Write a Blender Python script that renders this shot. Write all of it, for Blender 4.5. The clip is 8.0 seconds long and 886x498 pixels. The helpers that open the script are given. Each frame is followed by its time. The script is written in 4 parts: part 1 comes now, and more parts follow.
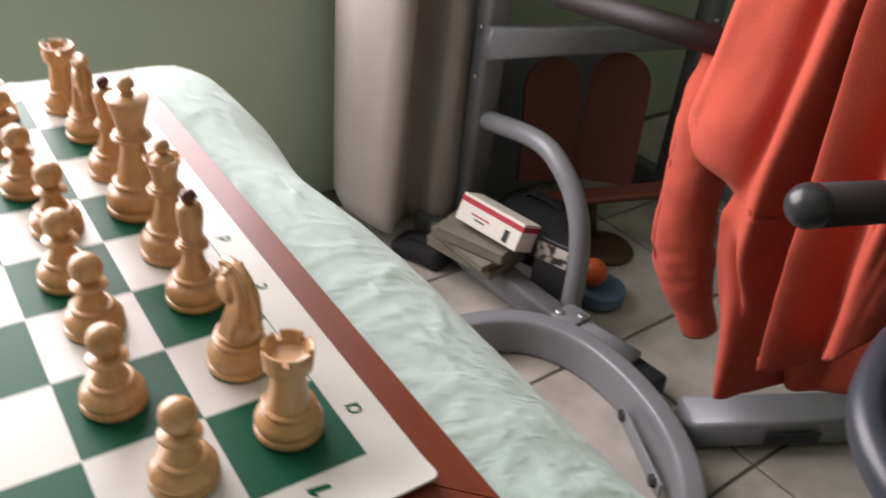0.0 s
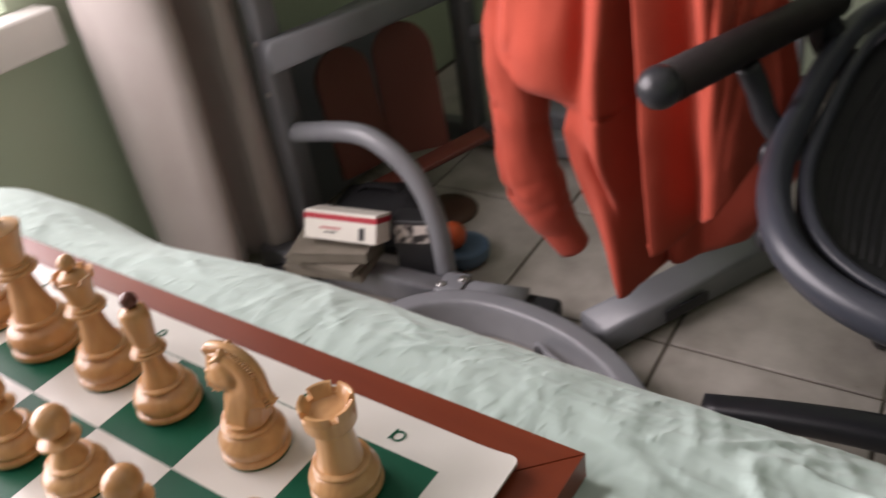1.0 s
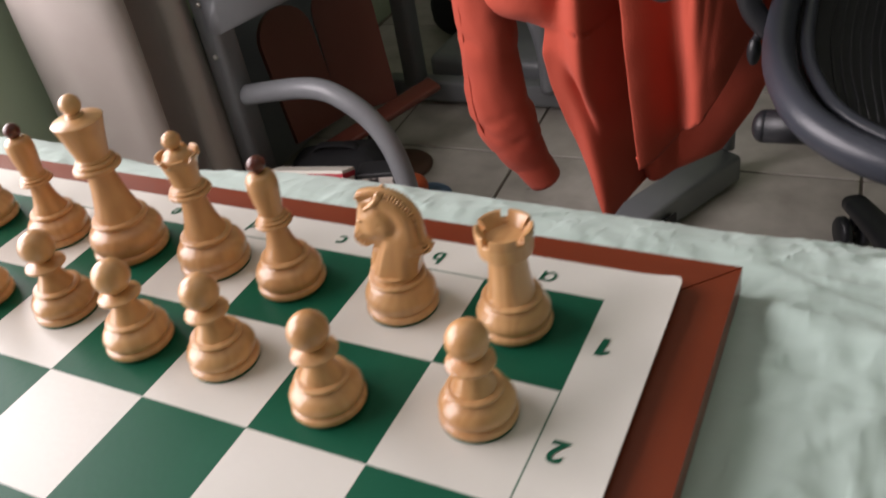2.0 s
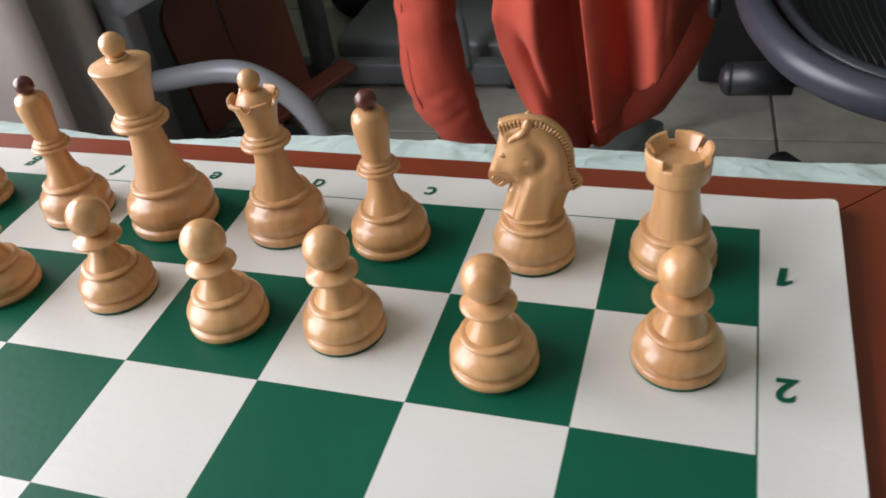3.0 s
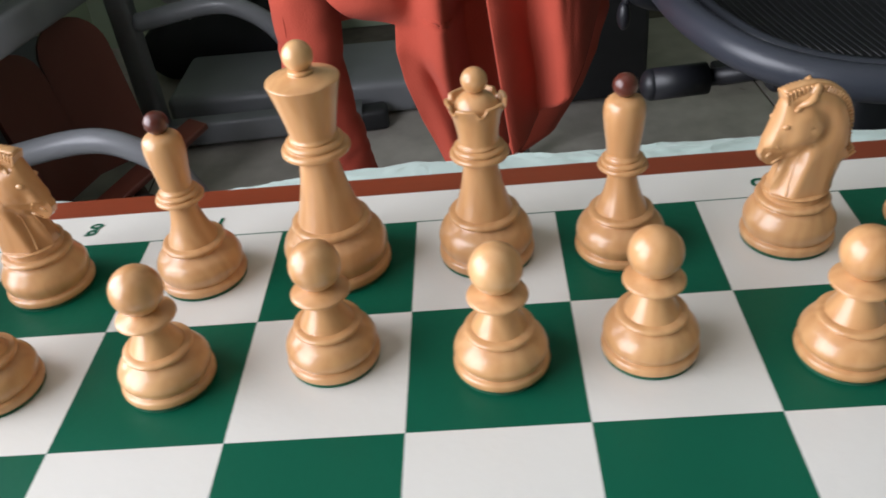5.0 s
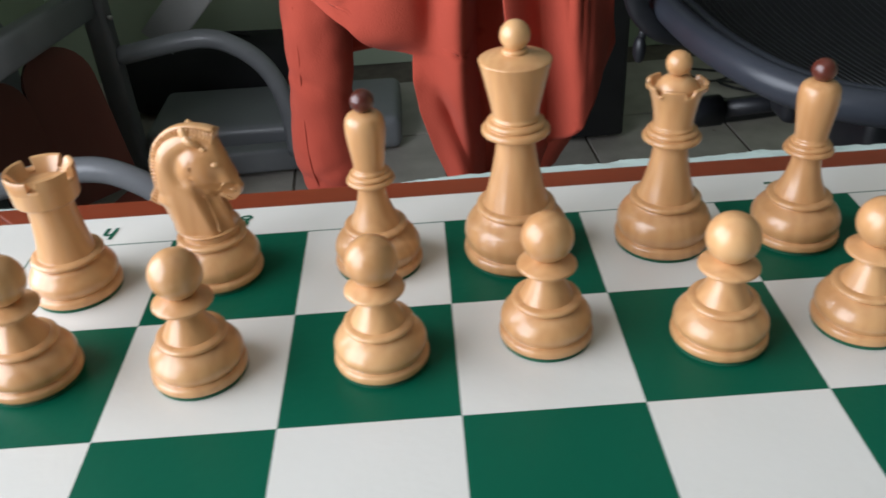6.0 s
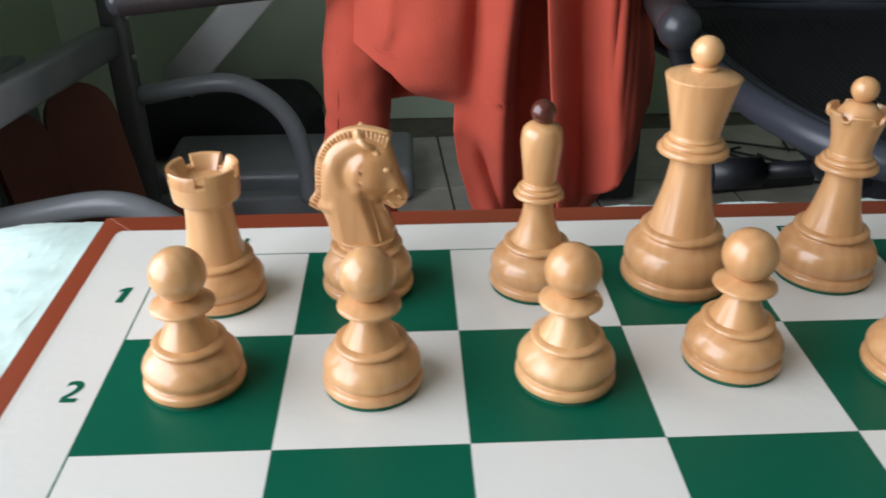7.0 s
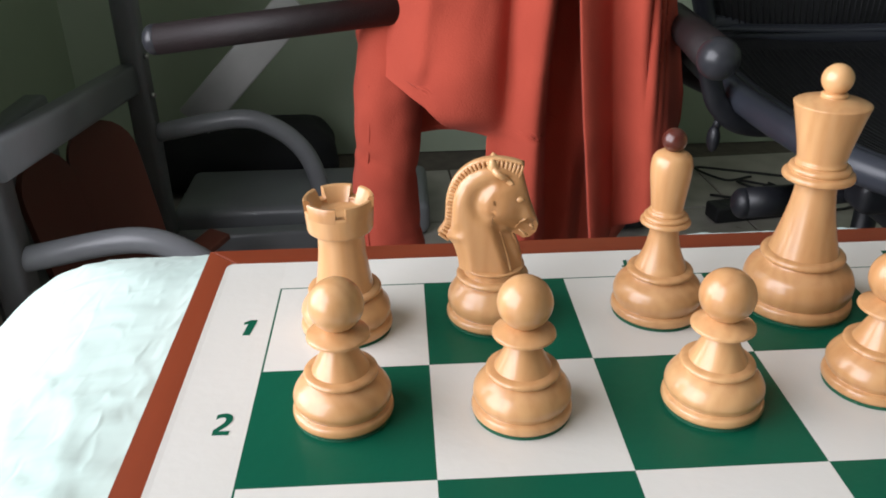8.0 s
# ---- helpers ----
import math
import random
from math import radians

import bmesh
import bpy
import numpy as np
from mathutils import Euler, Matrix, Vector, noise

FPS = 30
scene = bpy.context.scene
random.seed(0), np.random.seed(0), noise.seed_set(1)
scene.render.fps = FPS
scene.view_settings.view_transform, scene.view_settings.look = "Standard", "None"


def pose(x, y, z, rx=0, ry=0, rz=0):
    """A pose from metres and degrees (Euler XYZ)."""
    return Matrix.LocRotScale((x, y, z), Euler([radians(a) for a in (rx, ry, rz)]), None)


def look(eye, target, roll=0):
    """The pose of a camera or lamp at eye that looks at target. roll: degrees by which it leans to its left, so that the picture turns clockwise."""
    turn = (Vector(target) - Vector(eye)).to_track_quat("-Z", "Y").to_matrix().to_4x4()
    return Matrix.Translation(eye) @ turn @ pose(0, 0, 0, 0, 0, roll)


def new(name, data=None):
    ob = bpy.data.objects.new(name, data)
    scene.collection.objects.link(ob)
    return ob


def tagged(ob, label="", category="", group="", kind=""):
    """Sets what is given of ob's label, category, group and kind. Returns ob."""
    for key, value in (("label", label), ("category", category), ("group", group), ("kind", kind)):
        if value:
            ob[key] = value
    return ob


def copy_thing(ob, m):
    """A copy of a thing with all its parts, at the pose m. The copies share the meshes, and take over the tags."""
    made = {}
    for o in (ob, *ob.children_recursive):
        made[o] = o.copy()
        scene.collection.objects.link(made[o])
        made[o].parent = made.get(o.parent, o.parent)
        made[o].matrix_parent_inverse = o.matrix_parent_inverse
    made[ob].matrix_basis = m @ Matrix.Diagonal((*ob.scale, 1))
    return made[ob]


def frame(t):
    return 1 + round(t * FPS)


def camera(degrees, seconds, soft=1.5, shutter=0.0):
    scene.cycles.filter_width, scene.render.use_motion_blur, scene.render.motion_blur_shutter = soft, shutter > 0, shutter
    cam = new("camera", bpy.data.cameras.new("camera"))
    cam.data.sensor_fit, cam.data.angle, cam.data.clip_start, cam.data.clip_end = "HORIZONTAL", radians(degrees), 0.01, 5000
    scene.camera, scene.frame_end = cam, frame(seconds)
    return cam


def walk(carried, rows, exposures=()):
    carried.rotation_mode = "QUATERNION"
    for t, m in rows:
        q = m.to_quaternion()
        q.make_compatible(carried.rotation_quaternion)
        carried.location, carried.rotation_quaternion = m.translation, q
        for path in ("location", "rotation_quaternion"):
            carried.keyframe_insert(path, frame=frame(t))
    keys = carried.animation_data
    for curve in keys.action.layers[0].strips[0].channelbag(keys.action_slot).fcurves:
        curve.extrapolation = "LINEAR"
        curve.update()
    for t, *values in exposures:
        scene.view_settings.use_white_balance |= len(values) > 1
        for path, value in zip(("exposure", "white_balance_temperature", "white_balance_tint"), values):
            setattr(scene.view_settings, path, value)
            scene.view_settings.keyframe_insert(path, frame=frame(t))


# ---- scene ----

cam = camera(55.5, 8.0, soft=1.8, shutter=0.4)
PATH = [
    (0, (0.466, 0.081, 1.025), (-0.861, 1.091, -0.079), 6.4),
    (0.2, (0.468, 0.071, 1.031), (-0.886, 1.044, -0.073), 1.7),
    (0.5, (0.431, 0.069, 1.027), (-0.725, 1.043, -0.283), -0.4),
    (0.8, (0.411, 0.049, 1.023), (-0.74, 1.185, -0.155), -6.1),
    (1, (0.403, 0.037, 1.013), (-0.627, 1.338, -0.103), -8.4),
    (1.2, (0.399, 0.023, 0.999), (-0.542, 1.422, -0.076), -8.6),
    (1.5, (0.38, -0.004, 0.986), (-0.531, 1.4, -0.108), -9.5),
    (1.8, (0.342, -0.03, 0.978), (-0.534, 1.348, -0.175), -10.3),
    (2, (0.321, -0.045, 0.968), (-0.529, 1.332, -0.207), -10.4),
    (2.2, (0.298, -0.057, 0.965), (-0.509, 1.314, -0.248), -10.4),
    (3.3, (0.182, -0.064, 0.927), (-0.301, 1.453, -0.283), -7.6),
    (3.5, (0.169, -0.065, 0.922), (-0.245, 1.483, -0.274), -7.1),
    (4, (0.133, -0.065, 0.917), (-0.15, 1.514, -0.279), -6.3),
    (4.5, (0.079, -0.061, 0.914), (-0.114, 1.543, -0.265), -6.3),
    (4.7, (0.06, -0.06, 0.918), (-0.109, 1.541, -0.268), -6.6),
    (5.8, (-0.044, -0.07, 0.91), (-0.037, 1.585, -0.212), -4.8),
    (6, (-0.062, -0.074, 0.906), (-0.042, 1.595, -0.194), -3.7),
    (6.5, (-0.103, -0.077, 0.897), (-0.052, 1.636, -0.134), -1.1),
    (7, (-0.13, -0.07, 0.888), (-0.056, 1.674, -0.089), -0.2),
    (7.5, (-0.165, -0.079, 0.894), (-0.099, 1.689, -0.039), -0.3),
    (8, (-0.178, -0.07, 0.888), (-0.092, 1.711, -0.02), -0.8),
]
walk(cam, [(t, look(eye, target, roll)) for t, eye, target, roll in PATH],
     exposures=[(0.0, 0.20, 7100, 24), (0.5, -0.16, 6800, 25), (1.0, 0.06, 7200, 28), (1.5, 0.28, 7600, 32), (2.0, -0.08, 7150, 25),
                (3.5, -0.04, 6520, 18), (4.5, -0.06, 6480, 18), (6.5, -0.42, 6200, 13), (7.5, -0.40, 6300, 14), (8.0, -0.40, 6500, 17)])

# ---- light ----
ZB = 0.72       # playing surface
SQ = 0.0572     # one square
TOP = 0.700     # cloth on the table top

world = bpy.data.worlds.new("sky")
scene.world = world
world.use_nodes = True
wn = world.node_tree.nodes
sky = wn.new("ShaderNodeTexSky")
sky.sky_type = "NISHITA"
sky.sun_disc = False
sky.sun_elevation, sky.sun_rotation = radians(48.7), radians(299)
wn["Background"].inputs[1].default_value = 0.12
world.node_tree.links.new(sky.outputs[0], wn["Background"].inputs[0])

sun = new("sun", bpy.data.lights.new("sun", "SUN"))
sun.data.energy, sun.data.angle, sun.data.color = 0.45, radians(3.5), (1, 0.97, 0.93)
sun.matrix_world = look((-2.31, 1.28, 3.7), (0, 0, 0.7))

daylight = new("window_daylight", bpy.data.lights.new("window_daylight", "AREA"))
daylight.data.shape, daylight.data.size, daylight.data.size_y = "RECTANGLE", 1.7, 1.3
daylight.data.energy, daylight.data.color = 60, (0.93, 0.97, 1.0)
daylight.matrix_world = look((-1.16, -0.05, 1.28), (0.4, 0.35, 0.88))

# ---- materials ----


def material(name, color, rough=0.5, color2=None, scale=8.0, stretch=(1, 1, 1), detail=4, bump=0.0, bump_scale=60.0,
             metal=0.0, coat=0.0, sheen=0.0, spread=0.5, rough_var=0.0, per_object=0.0, specular=0.5):
    m = bpy.data.materials.new(name)
    m.use_nodes = True
    n, l = m.node_tree.nodes, m.node_tree.links
    b = n["Principled BSDF"]
    b.inputs["Roughness"].default_value, b.inputs["Metallic"].default_value = rough, metal
    b.inputs["Coat Weight"].default_value, b.inputs["Coat Roughness"].default_value = coat, 0.15
    b.inputs["Sheen Weight"].default_value = sheen
    b.inputs["Specular IOR Level"].default_value = specular
    co = n.new("ShaderNodeTexCoord")
    mp = n.new("ShaderNodeMapping")
    mp.inputs["Scale"].default_value = stretch
    l.new(co.outputs["Object"], mp.inputs["Vector"])
    vec = mp.outputs["Vector"]
    if per_object:
        info, add = n.new("ShaderNodeObjectInfo"), n.new("ShaderNodeVectorMath")
        add.operation = "MULTIPLY_ADD"
        add.inputs[1].default_value = (1, 1, 1)
        mul = n.new("ShaderNodeMath")
        mul.operation, mul.inputs[1].default_value = "MULTIPLY", per_object
        l.new(info.outputs["Random"], mul.inputs[0])
        l.new(vec, add.inputs[0])
        l.new(mul.outputs[0], add.inputs[2])
        vec = add.outputs[0]
    tex = n.new("ShaderNodeTexNoise")
    tex.inputs["Scale"].default_value, tex.inputs["Detail"].default_value = scale, detail
    l.new(vec, tex.inputs["Vector"])
    ramp = n.new("ShaderNodeValToRGB")
    ramp.color_ramp.elements[0].position, ramp.color_ramp.elements[1].position = 0.5 - spread / 2, 0.5 + spread / 2
    c2 = color2 or tuple(c * 0.82 for c in color)
    ramp.color_ramp.elements[0].color, ramp.color_ramp.elements[1].color = (*c2, 1), (*color, 1)
    l.new(tex.outputs["Fac"], ramp.inputs["Fac"])
    l.new(ramp.outputs["Color"], b.inputs["Base Color"])
    if rough_var:
        mr = n.new("ShaderNodeMapRange")
        mr.inputs["To Min"].default_value, mr.inputs["To Max"].default_value = rough - rough_var, rough + rough_var
        l.new(tex.outputs["Fac"], mr.inputs["Value"])
        l.new(mr.outputs[0], b.inputs["Roughness"])
    if bump:
        t2, bn = n.new("ShaderNodeTexNoise"), n.new("ShaderNodeBump")
        t2.inputs["Scale"].default_value, t2.inputs["Detail"].default_value = bump_scale, 5
        l.new(vec, t2.inputs["Vector"])
        bn.inputs["Strength"].default_value, bn.inputs["Distance"].default_value = bump, 0.002
        l.new(t2.outputs["Fac"], bn.inputs["Height"])
        l.new(bn.outputs["Normal"], b.inputs["Normal"])
    return m


BOXWOOD = material("boxwood", (0.72, 0.412, 0.186), 0.35, (0.51, 0.25, 0.097), 24, (1, 1, 0.16), 6, 0.05, 140, coat=0.6, spread=0.40, per_object=9.0, rough_var=0.08)


def grain(m, strength=0.24):
    """Fine wavy annual lines over the wood's cloudy colour, and tiny pores that roughen it."""
    n, l = m.node_tree.nodes, m.node_tree.links
    b = n["Principled BSDF"]
    b.inputs["Coat Roughness"].default_value = 0.19
    base = b.inputs["Base Color"].links[0].from_socket
    co, info = n.new("ShaderNodeTexCoord"), n.new("ShaderNodeObjectInfo")
    turn, add = n.new("ShaderNodeMapping"), n.new("ShaderNodeVectorMath")
    turn.inputs["Rotation"].default_value = (0.06, 0.10, 0.4)
    turn.inputs["Scale"].default_value = (1, 1, 0.10)
    off = n.new("ShaderNodeMath")
    off.operation, off.inputs[1].default_value = "MULTIPLY", 3.0
    l.new(info.outputs["Random"], off.inputs[0])
    l.new(co.outputs["Object"], add.inputs[0])
    l.new(off.outputs[0], add.inputs[1])
    l.new(add.outputs[0], turn.inputs["Vector"])
    wave, pores = n.new("ShaderNodeTexWave"), n.new("ShaderNodeTexNoise")
    wave.inputs["Scale"].default_value, wave.inputs["Distortion"].default_value = 60, 9.0
    wave.inputs["Detail"].default_value, wave.inputs["Detail Scale"].default_value = 4, 1.4
    pores.inputs["Scale"].default_value, pores.inputs["Detail"].default_value = 520, 3
    l.new(turn.outputs["Vector"], wave.inputs["Vector"])
    l.new(turn.outputs["Vector"], pores.inputs["Vector"])
    both, mix, amt = n.new("ShaderNodeMath"), n.new("ShaderNodeMix"), n.new("ShaderNodeMath")
    both.operation, amt.operation, amt.inputs[1].default_value = "MULTIPLY", "MULTIPLY", strength * 1.6
    l.new(wave.outputs["Fac"], both.inputs[0])
    l.new(pores.outputs["Fac"], both.inputs[1])
    l.new(both.outputs[0], amt.inputs[0])
    mix.data_type, mix.blend_type = "RGBA", "MULTIPLY"
    for k in mix.inputs:
        if k.type == "RGBA" and k.name == "B":
            k.default_value = (0.62, 0.42, 0.26, 1)
        if k.type == "RGBA" and k.name == "A":
            l.new(base, k)
    l.new(amt.outputs[0], mix.inputs[0])
    for k in mix.outputs:
        if k.type == "RGBA":
            l.new(k, b.inputs["Base Color"])


grain(BOXWOOD)
ROSEWOOD = material("rosewood", (0.13, 0.028, 0.016), 0.28, (0.06, 0.012, 0.008), 60, (1, 1, 0.3), 4, coat=0.3, per_object=5.0)
FELT = material("green_felt", (0.01, 0.10, 0.05), 0.95, bump=0.4, bump_scale=900)
IVORY = material("ivory_vinyl", (0.69, 0.675, 0.63), 0.31, (0.65, 0.633, 0.58), 14, bump=0.06, bump_scale=260, rough_var=0.05, specular=0.5)
GREEN = material("green_ink", (0.0013, 0.095, 0.052), 0.40, (0.0010, 0.083, 0.045), 14, bump=0.06, bump_scale=260, rough_var=0.05, specular=0.20)
MAHOGANY = material("mahogany", (0.27, 0.050, 0.017), 0.4, (0.145, 0.023, 0.008), 22, (0.08, 1, 1), 8, 0.05, 120, coat=0.18, rough_var=0.08, specular=0.35)
MAHOGANY_Y = material("mahogany_crosswise", (0.27, 0.050, 0.017), 0.4, (0.145, 0.023, 0.008), 22, (1, 0.08, 1), 8, 0.05, 120, coat=0.18, rough_var=0.08, specular=0.35)
CLOTH = material("mint_cloth", (0.51, 0.64, 0.59), 0.85, (0.455, 0.585, 0.535), 6, detail=6, bump=0.7, bump_scale=46, sheen=0.1)


def crumple(m):
    """Two ridged layers of fine creases for crumpled cotton."""
    n, l = m.node_tree.nodes, m.node_tree.links
    co = n.new("ShaderNodeTexCoord")
    prev = None
    for scale, dist, stretch, turn in ((24, 0.0030, (1, 2.8, 1), 0.6), (60, 0.0014, (2.2, 1, 1), -0.7)):
        mp, tx, bp = n.new("ShaderNodeMapping"), n.new("ShaderNodeTexNoise"), n.new("ShaderNodeBump")
        mp.inputs["Scale"].default_value, mp.inputs["Rotation"].default_value = stretch, (0, 0, turn)
        tx.noise_type = "RIDGED_MULTIFRACTAL"
        tx.inputs["Scale"].default_value, tx.inputs["Detail"].default_value, tx.inputs["Distortion"].default_value = scale, 3, 0.5
        bp.inputs["Strength"].default_value, bp.inputs["Distance"].default_value = 0.5, dist
        l.new(co.outputs["Object"], mp.inputs["Vector"])
        l.new(mp.outputs["Vector"], tx.inputs["Vector"])
        l.new(tx.outputs["Fac"], bp.inputs["Height"])
        if prev:
            l.new(prev.outputs["Normal"], bp.inputs["Normal"])
        prev = bp
    l.new(prev.outputs["Normal"], n["Principled BSDF"].inputs["Normal"])


crumple(CLOTH)
OAK = material("table_wood", (0.30, 0.17, 0.08), 0.5, (0.2, 0.1, 0.05), 20, (0.1, 1, 1), 5, 0.1)
WALL = material("green_wall_paint", (0.45, 0.53, 0.395), 0.65, (0.41, 0.49, 0.36), 3, bump=0.12, bump_scale=180)
CEIL = material("white_ceiling_paint", (0.78, 0.78, 0.75), 0.85, bump=0.1, bump_scale=150)
WHITE = material("white_gloss_paint", (0.78, 0.77, 0.73), 0.4, (0.7, 0.68, 0.64), 10, bump=0.05)
GROUT = material("tile_grout", (0.16, 0.135, 0.11), 0.9, (0.1, 0.085, 0.07), 30, bump=0.3)
TILE = material("beige_floor_tile", (0.50, 0.465, 0.42), 0.32, (0.33, 0.30, 0.265), 13, detail=10, bump=0.06, bump_scale=40, per_object=11.0, rough_var=0.1, spread=0.42)
STEEL = material("grey_painted_steel", (0.215, 0.225, 0.24), 0.38, (0.18, 0.185, 0.2), 12, bump=0.12, bump_scale=320, coat=0.15, rough_var=0.08)
PALE_STEEL = material("pale_grey_steel", (0.52, 0.52, 0.51), 0.42, (0.39, 0.39, 0.385), 10, bump=0.08, bump_scale=300)
SHROUD = material("dark_grey_plastic", (0.17, 0.185, 0.20), 0.32, (0.14, 0.15, 0.165), 6, bump=0.1, bump_scale=400, coat=0.3)
BLACK = material("black_rubber", (0.018, 0.018, 0.021), 0.55, (0.011, 0.011, 0.013), 20, bump=0.15, bump_scale=300)
FOAM = material("maroon_black_foam", (0.013, 0.005, 0.006), 0.6, (0.008, 0.004, 0.004), 25, bump=0.35, bump_scale=500)
CAP = material("dark_glossy_plastic", (0.035, 0.036, 0.042), 0.3, (0.028, 0.029, 0.034), 20, rough_var=0.05)
BAG = material("black_fabric", (0.014, 0.014, 0.017), 0.85, (0.008, 0.008, 0.01), 12, bump=0.4, bump_scale=300)
CHAIR_FRAME = material("graphite_plastic", (0.044, 0.049, 0.064), 0.34, (0.035, 0.039, 0.05), 12, bump=0.1, bump_scale=400, rough_var=0.06)
CHAIR_DARK = material("dark_chair_plastic", (0.016, 0.017, 0.021), 0.42, (0.011, 0.012, 0.015), 15, bump=0.1, bump_scale=400)
MESH = material("black_chair_mesh", (0.013, 0.014, 0.016), 0.6, (0.008, 0.009, 0.010), 40, bump=0.5, bump_scale=700)
RIB = material("grey_mesh_thread", (0.020, 0.021, 0.024), 0.5, (0.012, 0.012, 0.014), 50)
FLEECE = material("orange_red_fleece", (0.51, 0.074, 0.040), 0.92, (0.43, 0.058, 0.031), 12, detail=6, bump=0.35, bump_scale=420, sheen=0.04)
CURTAIN = material("greige_curtain", (0.37, 0.325, 0.30), 0.62, (0.335, 0.285, 0.26), 10, bump=0.3, bump_scale=500, sheen=0.3)
HEART = material("red_brown_wood", (0.12, 0.031, 0.020), 0.45, (0.105, 0.025, 0.015), 14, (1, 1, 0.2), 5, 0.1)
BROWN = material("dark_brown_wood", (0.10, 0.042, 0.025), 0.5, (0.06, 0.025, 0.015), 16, (1, 1, 0.3), 5, 0.1)
CARD = material("white_card", (0.72, 0.69, 0.62), 0.6, (0.66, 0.63, 0.56), 20)
# cream paper, its base colour lowered to hold the shade around the pile
SHADED_PAPER = material("shaded_cream_paper", (0.22, 0.195, 0.155), 0.75, (0.15, 0.13, 0.10), 20, bump=0.2)
RED = material("crimson_print", (0.45, 0.02, 0.035), 0.5)
INK = material("black_print", (0.02, 0.02, 0.022), 0.5)
PHOTO = material("photo_print", (0.62, 0.55, 0.5), 0.35, (0.03, 0.025, 0.025), 45, detail=1, spread=0.1)
ORANGE = material("orange_rubber", (0.62, 0.10, 0.025), 0.45, (0.5, 0.075, 0.02), 20, bump=0.1)
BLUE = material("slate_blue_plastic", (0.10, 0.17, 0.25), 0.45, (0.075, 0.13, 0.2), 20, bump=0.1)
BOLT = material("zinc_bolt", (0.55, 0.54, 0.52), 0.35, (0.4, 0.39, 0.38), 60, metal=0.9)

# ---- mesh helpers ----


def thing(name, label, category, group="", at=(0, 0, 0), rz=0.0):
    ob = new(name)
    ob.empty_display_size = 0.02
    ob.matrix_basis = pose(*at, 0, 0, rz)
    return tagged(ob, label, category, group)


def part(name, bm, mat, parent=None, label="", smooth=True, mats=()):
    me = bpy.data.meshes.new(name)
    bm.normal_update()
    bm.to_mesh(me)
    bm.free()
    for m in ([mat] + list(mats)):
        me.materials.append(m)
    for p in me.polygons:
        p.use_smooth = smooth
    ob = new(name, me)
    if parent:
        ob.parent = parent
    return tagged(ob, label)


def sharp(bm, angle=35):
    """Split hard edges, so that smooth shading keeps them crisp."""
    es = [e for e in bm.edges if len(e.link_faces) == 2 and e.calc_face_angle(0) > radians(angle)]
    bmesh.ops.split_edges(bm, edges=es)
    return bm


def lathe(profile, segs=56, warp=None, bm=None):
    """Turn a profile of (radius, height) round the z axis; radius 0 closes it."""
    bm = bm or bmesh.new()
    rings = []
    for r, z in profile:
        if r < 1e-6:
            rings.append([bm.verts.new((0, 0, z))])
            continue
        ring = []
        for k in range(segs):
            a = 2 * math.pi * k / segs
            rr, zz = warp(r, z, a) if warp else (r, z)
            ring.append(bm.verts.new((rr * math.cos(a), rr * math.sin(a), zz)))
        rings.append(ring)
    for a, b in zip(rings, rings[1:]):
        for k in range(segs):
            q = (k + 1) % segs
            f = [a[k % len(a)], a[q % len(a)], b[q % len(b)], b[k % len(b)]]
            f = list(dict.fromkeys(f))
            if len(f) > 2:
                bm.faces.new(f)
    return bm


def smooth_profile(pts, n=5):
    """Catmull-Rom through the profile; a doubled point stays a crease."""
    out = []
    for i in range(len(pts) - 1):
        p1, p2 = Vector(pts[i]), Vector(pts[i + 1])
        if (p1 - p2).length < 1e-7:
            continue
        p0 = Vector(pts[i - 1]) if i else p1
        p3 = Vector(pts[i + 2]) if i + 2 < len(pts) else p2
        for k in range(n):
            s = k / n
            v = 0.5 * (2 * p1 + (p2 - p0) * s + (2 * p0 - 5 * p1 + 4 * p2 - p3) * s * s + (3 * p1 - p0 - 3 * p2 + p3) * s ** 3)
            out.append((max(v.x, 0.0), v.y))
    out.append(tuple(pts[-1]))
    return out


def ball(r, center, bm=None, segs=28, rings=18, squash=(1, 1, 1)):
    bm = bm or bmesh.new()
    bmesh.ops.create_uvsphere(bm, u_segments=segs, v_segments=rings, radius=r,
                              matrix=Matrix.Translation(center) @ Matrix.Diagonal((*squash, 1)))
    return bm


def block(size, center=(0, 0, 0), bevel=0.004, rot=None, bm=None, segments=3):
    tmp = bmesh.new()
    bmesh.ops.create_cube(tmp, size=1.0, matrix=Matrix.Diagonal((*size, 1)))
    if bevel:
        bmesh.ops.bevel(tmp, geom=list(tmp.edges), offset=bevel, segments=segments, affect="EDGES", profile=0.5)
    m = Matrix.Translation(center)
    if rot is not None:
        m = m @ rot
    bmesh.ops.transform(tmp, matrix=m, verts=tmp.verts)
    if bm is None:
        return tmp
    me = bpy.data.meshes.new("tmp")
    tmp.to_mesh(me)
    tmp.free()
    bm.from_mesh(me)
    bpy.data.meshes.remove(me)
    return bm


def curve_points(pts, n=8):
    """A smooth line through points in space."""
    pts = [Vector(p) for p in pts]
    out = []
    for i in range(len(pts) - 1):
        p1, p2 = pts[i], pts[i + 1]
        p0 = pts[i - 1] if i else p1 * 2 - p2
        p3 = pts[i + 2] if i + 2 < len(pts) else p2 * 2 - p1
        for k in range(n):
            s = k / n
            out.append(0.5 * (2 * p1 + (p2 - p0) * s + (2 * p0 - 5 * p1 + 4 * p2 - p3) * s * s + (3 * p1 - p0 - 3 * p2 + p3) * s ** 3))
    out.append(pts[-1])
    return out


